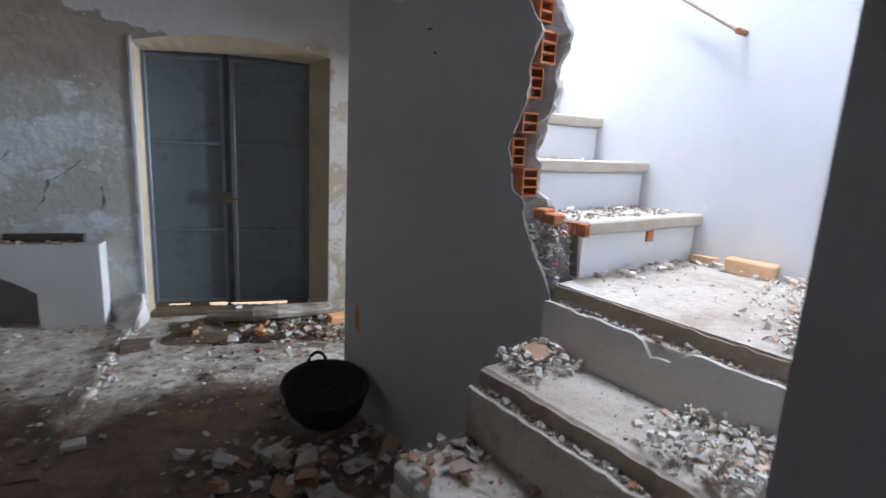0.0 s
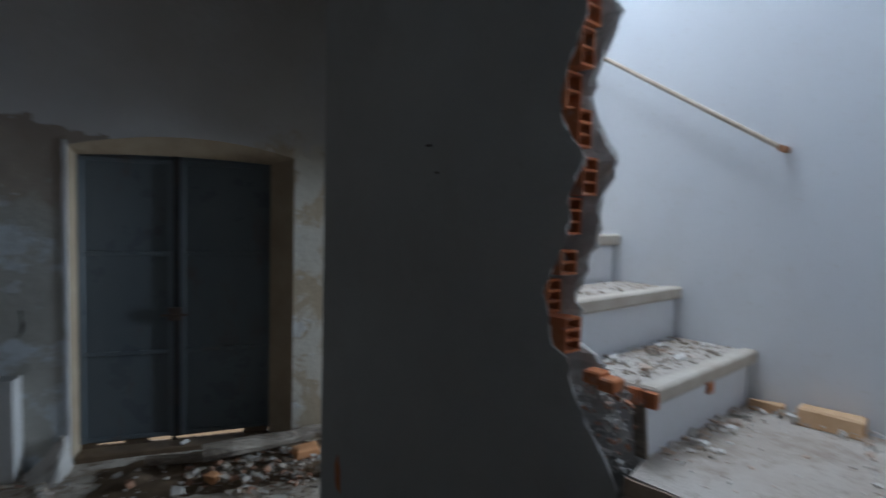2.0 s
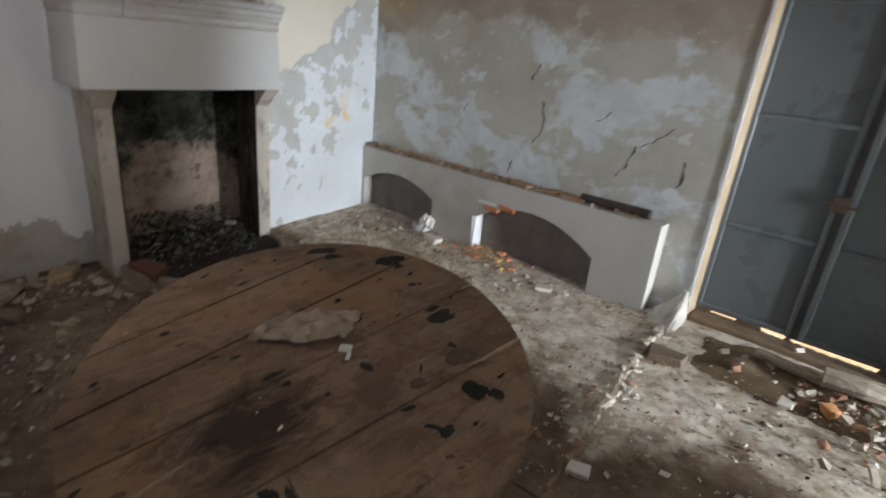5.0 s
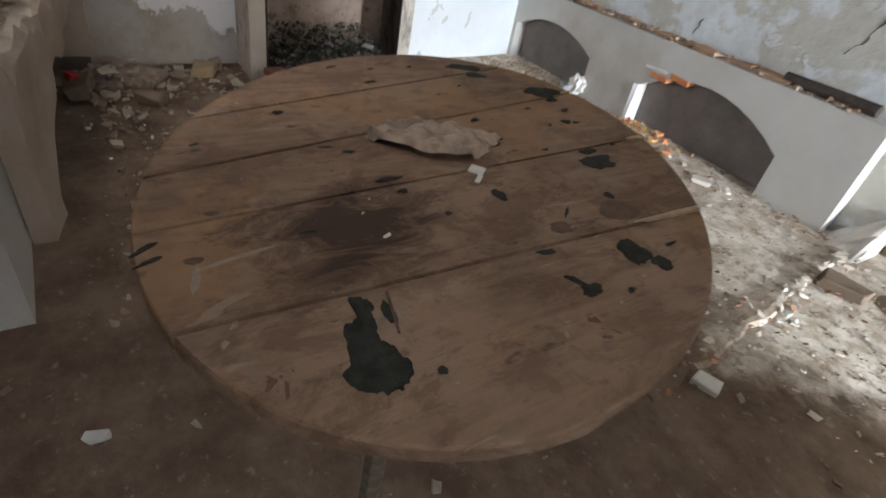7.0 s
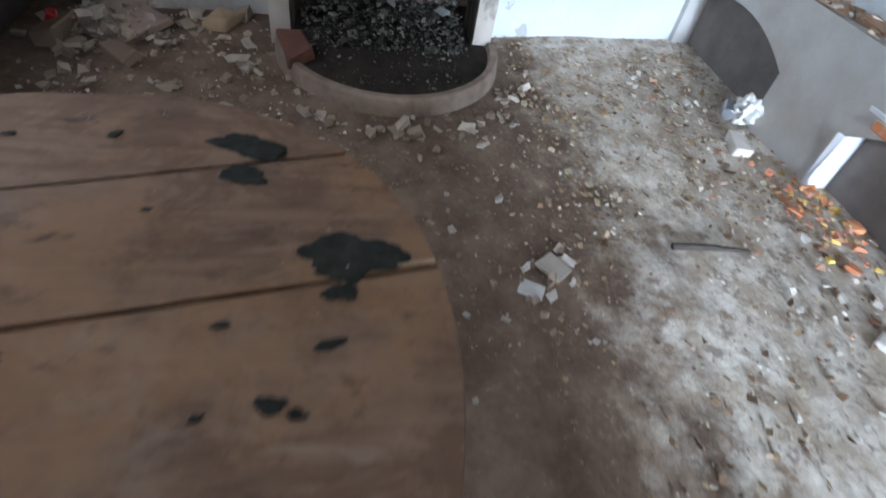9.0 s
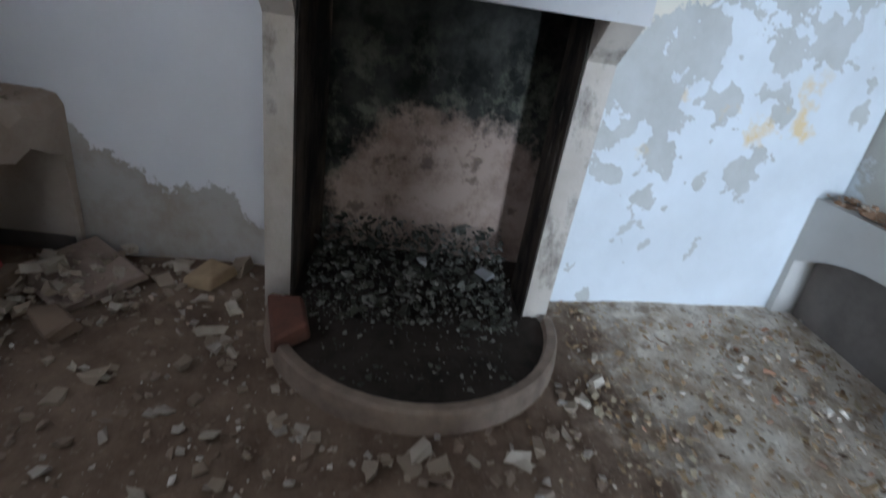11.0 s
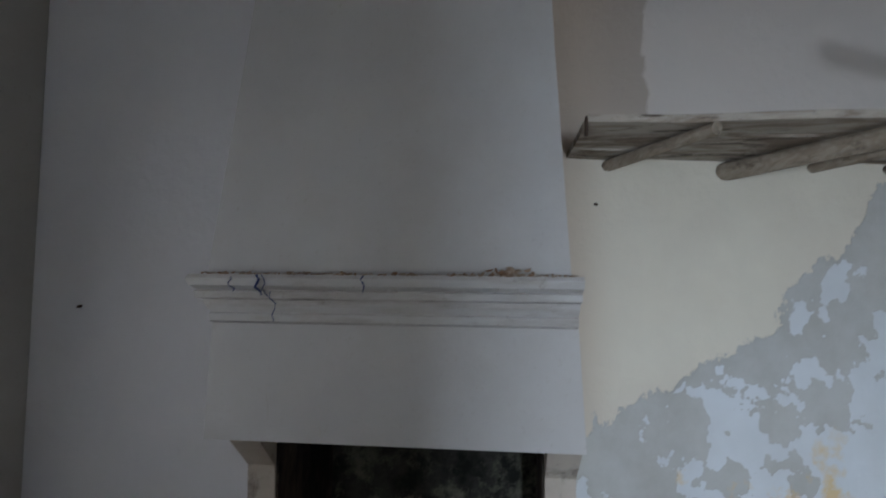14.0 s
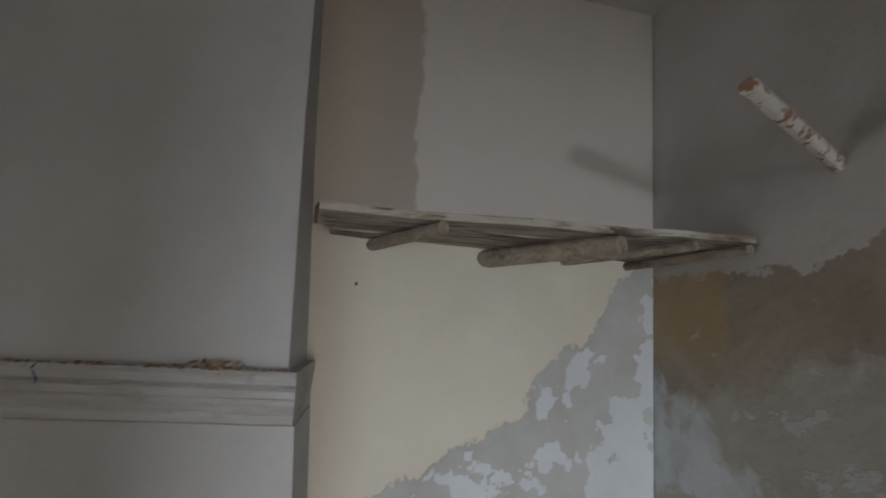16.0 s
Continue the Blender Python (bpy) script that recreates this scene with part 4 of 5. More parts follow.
def chord(o, slope):
    """Where the line x = o - slope * y cuts the oval top, for y from low to high."""
    d, p = Vector((-slope, 1.0)), Vector((o, 0.0))
    a = (d.dot(LONG_WAY) / LONG) ** 2 + (d.dot(SHORT_WAY) / SHORT) ** 2
    b = 2 * (d.dot(LONG_WAY) * p.dot(LONG_WAY) / LONG ** 2 + d.dot(SHORT_WAY) * p.dot(SHORT_WAY) / SHORT ** 2)
    c = (p.dot(LONG_WAY) / LONG) ** 2 + (p.dot(SHORT_WAY) / SHORT) ** 2 - 1
    r = math.sqrt(max(0.0, b * b - 4 * a * c))
    return p + d * ((-b - r) / (2 * a)), p + d * ((-b + r) / (2 * a))


table = thing("round_table", TC, "round weathered brown plank table with black stains", "table")
SLOPE = 0.07
reach = math.sqrt((LONG * (LONG_WAY.x + SLOPE * LONG_WAY.y)) ** 2 + (SHORT * (SHORT_WAY.x + SLOPE * SHORT_WAY.y)) ** 2)
seams = [(-reach + 0.001, 0.07), (-0.40, 0.22), (-0.171, 0.17), (0.068, 0.047), (0.35, -0.035), (reach - 0.001, 0.07)]
rng = random.Random(3)
for (a, sa), (b, sb) in zip(seams, seams[1:]):
    low, high = [], []
    for i in range(15):
        e = 0.5 - 0.5 * math.cos(math.pi * i / 14)
        p, q = chord(a + 0.0045 + (b - a - 0.009) * e, sa + (sb - sa) * e)
        low.append(p)
        high.append(q)
    outline = [(TC.x + p.x, TC.y + p.y) for p in high + low[::-1]]
    shrink = [(TC.x + (x - TC.x) * 0.996, TC.y + (y - TC.y) * 0.996) for x, y in outline]
    h = rng.uniform(-0.002, 0.002)
    part("board", loft([[(x, y, TOP - 0.028) for x, y in outline], [(x, y, TOP - 0.005 + h) for x, y in outline], [(x, y, TOP + h) for x, y in shrink]]), TABLE, table)
for k in (-1, 1):
    part("cleat", box((TC.x - 0.5, TC.y + k * 0.28 - 0.04, TOP - 0.07), (TC.x + 0.42, TC.y + k * 0.28 + 0.04, TOP - 0.029)), OLD_WOOD, table)
for i in range(4):
    t = math.pi / 4 + i * math.pi / 2
    x, y = TC.x + 0.46 * math.cos(t), TC.y + 0.42 * math.sin(t)
    part("leg", tube([(x, y, TOP - 0.03), (x, y, 0.62), (x + 0.03 * math.cos(t), y + 0.03 * math.sin(t), -0.01)], 0.034, 8, 0.7), OLD_WOOD, table)


def blot(name, x, y, rx, ry, turn, seed, material, parent, label="", z=TOP, thick=0.003, n=72, wild=0.6):
    """A thin torn patch stuck on a top."""
    r = random.Random(seed)
    ph = [(k, r.uniform(0, 6.28), r.uniform(0.4, 1.0) * wild / k ** 0.72) for k in (1, 2, 3, 4, 6, 9, 14)]
    c, s_ = math.cos(radians(turn)), math.sin(radians(turn))
    pts, mid = [], []
    for i in range(n):
        t = 2 * math.pi * i / n
        k = max(0.25, 1 + sum(a * math.sin(m * t + p) for m, p, a in ph) * 0.5 + r.uniform(-0.04, 0.04))
        a, b = rx * k * math.cos(t), ry * k * math.sin(t)
        pts.append((x + a * c - b * s_, y + a * s_ + b * c, z + 0.0005))
    rings = [pts]
    for f in (0.93, 0.6, 0.3, 0.05):
        rings.append([(x + (p - x) * f, y + (q - y) * f, z + thick * (0.7 + 0.9 * abs(noise.noise(Vector((p * f * 60, q * f * 60, seed)))))) for p, q, _ in pts])
    return part(name, loft(rings), material, parent, label)


for k, (x, y, rx, ry, turn) in enumerate(((-1.625, 1.975, 0.050, 0.030, 70), (-1.555, 1.985, 0.034, 0.02, 60), (-1.39, 2.125, 0.040, 0.062, 5), (-1.335, 2.12, 0.014, 0.02, 20), (-0.975, 1.965, 0.030, 0.052, -10),
                                          (-0.672, 1.745, 0.040, 0.028, -35), (-0.628, 1.765, 0.018, 0.022, 0), (-0.664, 1.178, 0.062, 0.026, -20), (-0.605, 1.183, 0.048, 0.034, 5), (-0.715, 1.205, 0.030, 0.016, -15), (-0.70, 1.236, 0.022, 0.009, 0),
                                          (-0.625, 1.575, 0.016, 0.020, 30), (-0.652, 1.562, 0.020, 0.007, 25), (-0.595, 1.644, 0.006, 0.008, 0),
                                          (-1.19, 2.045, 0.010, 0.016, 0), (-1.18, 2.075, 0.006, 0.010, 0), (-0.925, 1.607, 0.019, 0.015, 0), (-0.842, 1.854, 0.012, 0.012, 0),
                                          (-1.115, 1.74, 0.006, 0.018, 20), (-1.04, 1.405, 0.006, 0.032, 4), (-1.385, 1.30, 0.010, 0.010, 0), (-1.14, 1.776, 0.004, 0.005, 0), (-0.955, 0.962, 0.005, 0.022, 30), (-0.925, 0.97, 0.004, 0.022, 25),
                                          (-0.578, 1.254, 0.007, 0.007, 0), (-1.03, 1.968, 0.012, 0.030, 15))):
    blot("stuck_scrap", x, y, rx, ry, turn, 60 + k, TAR, table, "black tarry scrap stuck to the boards", thick=0.0024, wild=0.6)
for k, (x, y, rx, ry, turn, m) in enumerate(((-0.569, 1.459, 0.017, 0.026, 20, PALE_MARK), (-0.556, 1.525, 0.034, 0.022, 10, DARK_STAIN), (-0.676, 1.49, 0.034, 0.008, -20, DARK_STAIN), (-0.535, 1.642, 0.012, 0.012, 0, DARK_STAIN),
                                             (-0.783, 1.656, 0.018, 0.026, 0, DARK_STAIN), (-0.786, 1.83, 0.036, 0.050, 10, DARK_STAIN), (-0.742, 1.031, 0.026, 0.007, -30, PALE_MARK), (-0.671, 1.045, 0.024, 0.018, 20, DUST_GREY), (-0.655, 1.065, 0.030, 0.020, 0, DARK_STAIN),
                                             (-0.565, 1.24, 0.012, 0.030, 10, DUST_GREY), (-0.893, 1.075, 0.005, 0.055, 10, PALE_MARK), (-0.86, 1.015, 0.028, 0.006, -20, PALE_MARK), (-0.706, 1.334, 0.003, 0.013, 15, PALE_MARK), (-0.719, 1.161, 0.009, 0.009, 0, DARK_STAIN),
                                             (-1.02, 1.07, 0.008, 0.012, 0, DARK_STAIN), (-0.905, 1.02, 0.010, 0.012, 0, DARK_STAIN), (-1.306, 1.306, 0.007, 0.012, 10, DARK_STAIN), (-0.675, 1.247, 0.035, 0.006, -12, PALE_MARK))):
    blot("faded_mark", x, y, rx, ry, turn, 90 + k, m, table, "faded mark on the boards", thick=0.0005, wild=0.45)
# the near board is pieced: a short cross joint
part("cross_joint", prism([(-0.742, 1.252), (-0.742, 1.257), (-0.66, 1.234), (-0.66, 1.230)], TOP - 0.001, TOP + 0.0028, "xy"), DARK_STAIN, table, "dark cross joint in the board")
rng = random.Random(66)
for k in range(22):
    t, f = rng.uniform(0, 6.28), 0.92 * math.sqrt(rng.random())
    p = LONG_WAY * (LONG * f * math.cos(t)) + SHORT_WAY * (SHORT * f * math.sin(t))
    blot("stuck_speck", TC.x + p.x, TC.y + p.y, rng.uniform(0.003, 0.008), rng.uniform(0.006, 0.02), rng.uniform(-15, 40), 600 + k, TAR, table, thick=0.0018, n=20)
# the pale split edge of a board, and a few raised splinters along the seams
rng = random.Random(31)
for o, sl, back, w in ((0.35, -0.035, 0.21, 0.013), (0.068, 0.047, 0.06, 0.005), (-0.171, 0.17, 0.05, 0.005)):
    end = chord(o - 0.008, sl)[1]
    rows = []
    for k in range(9):
        p = end + Vector((sl, -1.0)) * (0.004 + back * k / 8)
        ww = w * (1 - (k / 8) ** 2) * rng.uniform(0.7, 1.1) + 0.001
        x, y = TC.x + p.x, TC.y + p.y
        rows.append([(x - ww, y, TOP - 0.004), (x - ww * 0.4, y, TOP + 0.004), (x + ww * 0.5, y, TOP + 0.0035), (x + ww * 0.7, y, TOP - 0.004)])
    part("split_edge", loft(rows), SPLIT_WOOD, table, "pale freshly split edge of a board")

# crumpled cloth and small bits on the table
rng = random.Random(12)
bm = bmesh.new()
nx_, ny_ = 40, 24
A, B, C_, D = Vector((-1.215, 1.445)), Vector((-1.36, 1.60)), Vector((-1.14, 1.775)), Vector((-1.062, 1.655))
vs = {}
for i in range(nx_ + 1):
    for j in range(ny_ + 1):
        u, v = i / nx_, j / ny_
        low = A.lerp(D, u) + Vector((0.035, -0.012)) * math.sin(math.pi * u)
        high = A.lerp(B, u).lerp(B.lerp(C_, u), u)
        p = low.lerp(high, v) + Vector((0.012 * noise.noise(Vector((u * 5, v * 5, 7))), 0.012 * noise.noise(Vector((u * 5, v * 5, 9)))))
        z = TOP + 0.006 + 0.030 * abs(noise.noise(Vector((p.x * 17, p.y * 17, 2)))) + 0.018 * math.exp(-((v - 0.12) / 0.09) ** 2) + 0.014 * math.exp(-((v - 0.62 - 0.25 * math.sin(4 * u)) / 0.07) ** 2) * (0.2 < u < 0.9)
        vs[i, j] = bm.verts.new((p.x, p.y, z if 0 < v < 1 and 0 < u < 1 else TOP + 0.003 + 0.012 * (v == 0 and 0.1 < u < 0.95)))
for i in range(nx_):
    for j in range(ny_):
        bm.faces.new((vs[i, j], vs[i + 1, j], vs[i + 1, j + 1], vs[i, j + 1]))
bmesh.ops.remove_doubles(bm, verts=bm.verts, dist=0.0005)
tagged(part("cloth", bm, CLOTH, smooth=True), "crumpled dirty beige rag lying on the table", "rag")
chunk("plaster_flake", (-0.988, 1.600, TOP), (0.036, 0.010, 0.003), -50, WHITE_SCRAP, "narrow white plaster sliver beside the rag", "plaster flake", 6, 0.4)
chunk("chip", (-0.868, 1.32, TOP), (0.005, 0.014, 0.004), 25, WHITE_SCRAP, "small white chip lying on the table", "chip", 4)
chunk("plaster_flake", (-1.022, 1.618, TOP), (0.034, 0.036, 0.003), 40, WHITE_SCRAP, "thin white plaster flake beside the rag", "plaster flake", 5)
heap("table_dust", 130, lambda r: ((lambda t, k: (TC.x + LONG_WAY.x * LONG * k * math.cos(t) + SHORT_WAY.x * SHORT * k * math.sin(t), TC.y + LONG_WAY.y * LONG * k * math.cos(t) + SHORT_WAY.y * SHORT * k * math.sin(t), TOP))(r.uniform(0, 6.28), 0.95 * math.sqrt(r.random()))),
     (0.002, 0.008), DUST, "fine crumbs and dust on the table top", "crumbs", 44, 0.5)

# ---- shelf on the fireplace wall ----
shelf = thing("wall_shelf", (-3.7, 3.5, 2.03), "rough old plank shelf on round log brackets", "shelf")
wall_x = lambda y: -3.67 - 0.13 * (y - 2.775)
FRONT = -3.24
for k in range(3):
    a, b = k / 3, (k + 0.985) / 3
    rng = random.Random(300 + k)
    n = 10
    rows = []
    for i in range(n + 1):
        y = 2.885 + (4.232 - 2.885) * i / n
        x0, x1 = wall_x(y) + 0.003 + (FRONT - wall_x(y)) * a, wall_x(y) + 0.003 + (FRONT - wall_x(y)) * b
        z = 2.10 + rng.uniform(-0.004, 0.004)
        rows.append([(x0, y, z), (x1, y, z + rng.uniform(-0.003, 0.003)), (x1, y, z + 0.022), (x0, y, z + 0.022)])
    part("plank", loft(rows), SHELF_WOOD, shelf)
rng = random.Random(9)
for y0, y1, r in ((3.02, 3.24, 0.022), (3.46, 3.78, 0.036), (3.80, 4.02, 0.018), (4.10, 4.20, 0.018)):
    pts = [(wall_x(y0) - 0.04, y0, 2.097 - r), ((wall_x(y0) + FRONT) / 2, (y0 + y1) / 2, 2.095 - r), (FRONT + 0.01, y1, 2.097 - r)]
    part("log_bracket", tube(pts, r, 10, 0.9, 0.08, rng), LOG_WOOD, shelf, "bark-stripped round log bracket")
part("iron_hook", tube([(FRONT - 0.01, 2.885, 2.12), (FRONT + 0.006, 2.88, 2.105), (FRONT + 0.006, 2.88, 2.06)], 0.006, 6), RUST, shelf, "small rusty hook")

# pegs in the walls
for name, a, b, r, m, lab in (("wooden_peg", (-2.95, 4.25, 2.27), (-2.71, 3.80, 2.33), 0.021, PEG, "white flaking wooden peg sticking out of wall"),
                              ("wooden_peg", (-2.5, 4.25, 2.29), (-2.5, 4.12, 2.28), 0.03, OLD_WOOD, "short dark wooden peg in the wall"),
                              ("wooden_peg", (-1.64, 4.25, 2.50), (-1.63, 4.18, 2.49), 0.018, OLD_WOOD, "short dark wooden peg in the wall")):
    tagged(part(name, tube([a, ((a[0] + b[0]) / 2, (a[1] + b[1]) / 2, (a[2] + b[2]) / 2), b], r, 10, 0.95, 0.08, rng), m), lab, name.split("_")[1])
for x, y, z in ((-3.76, 0.90, 1.52), (-3.69, 2.92, 1.16), (-3.7, 2.99, 1.93)):
    tagged(part("nail", tube([(x, y, z), (x + 0.03, y, z - 0.005)], 0.006, 6), RUST), "rusty nail in the plaster wall", "nail", "nails in the walls")
for u, z, l in ((0.735, 1.84, 0.035), (0.70, 1.75, 0.02)):
    bm = box((u, -0.004, z - 0.004), (u + l, 0.004, z + 0.004))
    bmesh.ops.transform(bm, matrix=ST, verts=bm.verts)
    tagged(part("nail", bm, RUST), "bent dark nail in the grey partition", "nail", "nails in the walls")
bm = prism([(1.285, 0.44), (1.325, 0.46), (1.335, 0.55), (1.31, 0.60), (1.29, 0.54)], -0.003, 0.004)
bmesh.ops.transform(bm, matrix=ST, verts=bm.verts)
part("broken_patch", bm, BRICK, partition, "red brick showing where plaster is gone")


def crack(points, width, y, parent, seed):
    """A ragged dark crack in the plaster of the far wall."""
    r = random.Random(seed)
    left, right = [], []
    for (x0, z0), (x1, z1) in zip(points, points[1:]):
        for k in range(5):
            f = k / 5
            x, z = x0 + (x1 - x0) * f + r.uniform(-0.008, 0.008), z0 + (z1 - z0) * f + r.uniform(-0.008, 0.008)
            w = width * r.uniform(0.25, 1.0)
            left.append((x - w, z))
            right.append((x + w, z))
    return part("crack", prism(left + right[::-1], y - 0.0015, y + 0.01), CRACK, parent)


for k, (pts, w) in enumerate((([(-2.13, 1.47), (-2.17, 1.40), (-2.2, 1.34)], 0.008), ([(-2.08, 1.22), (-2.04, 1.08), (-2.06, 0.98), (-2.14, 0.89)], 0.009),
                              ([(-1.13, 1.17), (-1.22, 1.09), (-1.34, 1.02), (-1.38, 0.9), (-1.45, 0.79)], 0.008), ([(-1.02, 0.99), (-1.01, 0.9), (-1.04, 0.80)], 0.010),
                              ([(-2.27, 0.75), (-2.3, 0.62)], 0.009), ([(-1.55, 1.22), (-1.6, 1.16), (-1.66, 1.14)], 0.005), ([(-2.75, 1.1), (-2.8, 1.04)], 0.006))):
    crack(pts, w, FAR, wall_north, 70 + k)

# ---- threshold, log and bricks at the door ----
def mound(name, x0, x1, y0, y1, h, material, label, category, seed, nx=36, ny=18, z0=-0.03):
    bm = bmesh.new()
    g = []
    for i in range(nx + 1):
        row = []
        for j in range(ny + 1):
            a, b = i / nx, j / ny
            e = min(1, 5 * min(a, 1 - a)) * min(1, 4 * min(b, 1 - b))
            x, y = x0 + (x1 - x0) * a, y0 + (y1 - y0) * b
            z = z0 + (h - z0) * e * (0.75 + 0.5 * noise.noise(Vector((x * 5, y * 5, seed)))) + 0.012 * noise.noise(Vector((x * 22, y * 22, seed)))
            row.append(bm.verts.new((x, y, z)))
        g.append(row)
    for i in range(nx):
        for j in range(ny):
            bm.faces.new((g[i][j], g[i + 1][j], g[i + 1][j + 1], g[i][j + 1]))
    return tagged(part(name, bm, material, smooth=True), label, category, "", "structure")


tagged(part("door_sill", box((-0.764, FAR + 0.02, -0.1), (0.399, 4.395, 0.04), None, 0.008), EARTH), "packed ochre earth sill under the iron door", "sill", "", "structure")
ridge = []
rng = random.Random(14)
for k in range(59):
    x = -0.764 + 0.02 * k
    lit = -0.68 < x < -0.52 or -0.37 < x < -0.235 or -0.21 < x < 0.23
    ridge.append((x, (0.048 + rng.uniform(-0.004, 0.005) - 0.008 * (x > -0.4) if lit else 0.078 + rng.uniform(-0.004, 0.006))))
tagged(part("earth_ridge", prism([(-0.764, 0.0)] + ridge + [(0.396, 0.0)], DOOR_Y + 0.027, DOOR_Y + 0.045), EARTH), "crumbly earth packed under the iron door", "earth", "", "structure")
mound("earth_bank", -0.75, 1.3, 3.55, 4.30, 0.055, EARTH, "bank of brown earth and rubble before the door", "earth", 3)
rng = random.Random(15)
log = [(0.0 + 0.17 * i, 3.93 + 0.035 * i + rng.uniform(-0.012, 0.012), 0.115 + 0.008 * math.sin(i * 2.0)) for i in range(6)]
tagged(part("log", tube(log, 0.055, 10, 0.8, 0.12, rng), LOG_WOOD), "split grey log lying along the door threshold", "log")
tagged(part("log", tube([(-0.32, 4.02, 0.07), (-0.1, 3.97, 0.08), (0.03, 3.95, 0.08)], 0.03, 8, 0.8, 0.15, rng), LOG_WOOD), "short grey log end lying at the door", "log")
tagged(part("log", tube([(-1.62, 4.19, 0.625), (-1.35, 4.185, 0.63), (-1.13, 4.18, 0.632)], 0.03, 9, 1.1, 0.1, rng), CHARRED), "charred dark log lying on the bench top", "log")
chunk("brick", (0.61, 3.86, 0.06), (0.16, 0.09, 0.07), 20, ORANGE_BRICK, "broken orange-red brick on the door rubble", "brick", 21, 0.12, 12)
chunk("brick", (0.07, 3.72, 0.03), (0.07, 0.06, 0.05), 40, ORANGE_BRICK, "small orange brick fragment in the door rubble", "brick", 22, 0.2)
chunk("brick", (0.765, 3.65, 0.03), (0.12, 0.08, 0.06), -30, ORANGE_BRICK, "broken orange brick beside the partition corner", "brick", 23, 0.2)
chunk("stone", (-0.69, 3.62, 0.0), (0.2, 0.12, 0.05), 10, DUST, "flat grey stone at the foot of the door jamb", "stone", 24, 0.32)
# flared plaster foot of the door's jamb, and the broken cement edge that runs from it over the floor
rng = random.Random(18)
rings = []
for k in range(9):
    f = k / 8
    w, d = 0.21 * (1 - f) ** 1.6 + 0.03, 0.32 * (1 - f) ** 1.8 + 0.03
    ring = []
    for q in range(13):
        t = math.pi * q / 12
        m = 1 + 0.22 * noise.noise(Vector((q * 0.7, k * 0.6, 5))) + rng.uniform(-0.05, 0.05)
        ring.append((min(-0.766, -0.80 - w * math.cos(t) * m * (1.0 if t < 1.57 else 0.25)), 4.238 - d * math.sin(t) * m, -0.03 + 0.23 * f + rng.uniform(-0.006, 0.006)))
    rings.append(ring)
bm = loft(rings)
part("plaster_foot", bm, RISER, wall_north, "flared white plaster foot of the door jamb")
rng = random.Random(19)
rings = []
for i in range(22):
    f = i / 21
    x, y = -0.84 + 0.16 * f + rng.uniform(-0.015, 0.015), 4.0 - 1.75 * f
    h, w = 0.022 + rng.uniform(-0.01, 0.008), 0.05 + rng.uniform(-0.02, 0.02)
    rings.append([(x - 0.28, y, -0.03), (x - 0.10, y, h * 0.4), (x - w * 0.3, y, h), (x + w * 0.2, y, h * 0.9), (x + w, y, -0.03)])
tagged(part("floor_edge", loft(rings), FLOOR), "broken cement edge running across the floor", "floor edge", "", "structure")

# ---- iron pan by the partition ----
pan = thing("iron_pan", (0.465, 2.41, 0.10), "blackened round iron pan with loop handles on rubble", "pan")
prof = [(0.05, 0.0), (0.13, 0.012), (0.178, 0.07), (0.198, 0.15), (0.208, 0.165), (0.205, 0.172), (0.19, 0.155), (0.17, 0.075), (0.122, 0.022), (0.02, 0.016)]
rings = [[(0.465 + r * math.cos(2 * math.pi * k / 36), 2.41 + r * math.sin(2 * math.pi * k / 36), 0.105 + z + 0.03 * r * math.sin(2 * math.pi * k / 36) / 0.2) for k in range(36)] for r, z in prof]
part("bowl", loft(rings), SOOT_IRON, pan, smooth=True)
for t in (100, 280):
    c = Vector((0.465 + 0.2 * math.cos(radians(t)), 2.41 + 0.2 * math.sin(radians(t)), 0.265))
    side = Vector((-math.sin(radians(t)), math.cos(radians(t)), 0))
    part("handle", tube([c + side * (0.05 * math.cos(a)) + Vector((0, 0, 0.085 * math.sin(a))) for a in [math.pi * k / 10 for k in range(11)]], 0.009, 8), SOOT_IRON, pan)

# ---- second arched bench in the far corner ----
bench2 = thing("arched_bench", (-3.3, 0.8, 0), "crumbling low plaster bench with dark arched niche", "bench")
rng = random.Random(52)
top = [(-2.1 - 1.648 * k / 34, 0.62 + 0.03 * (k / 34) + 0.05 * noise.noise(Vector((k * 0.4, 3, 1))) + rng.uniform(-0.012, 0.012)) for k in range(35)]
under = [(x, z + rng.uniform(-0.008, 0.008)) for x, z in arc(-4.6, -2.26, 0.08, 0.44, 34) if x > -3.735]
prof = [(-3.748, -0.03), (-3.735, -0.03)] + under + [(-2.26, -0.03), (-2.1, -0.03)] + top
rings = []
for y, drop, push in ((0.684, 0.0, 0.0), (0.96, 0.005, 0.0), (1.005, 0.02, 0.004), (1.025, 0.06, 0.012)):
    rings.append([(x, y + (0.02 * noise.noise(Vector((x * 6, z * 6, y * 9))) - 0.16 * (x + 3.75) if y > 0.7 else 0), z - drop * (0.6 + 0.8 * rng.random()) if z > 0.4 else z) for x, z in prof])
part("body", loft(rings), BENCH2, bench2)
# dark sheets stand in for the shade inside the niche
part("niche_side", prism([(0.70, -0.02), (1.0, -0.02), (1.0, 0.435), (0.70, 0.44)], -3.7345, -3.729, "yz"), NICHE_SHADE, bench2, "inner side of the niche in painted shade")
part("niche_back", box((-3.74, 0.684, 0.0), (-2.2, 0.70, 0.55), None, 0), NICHE_SHADE, bench2, "back of the niche in painted shade")
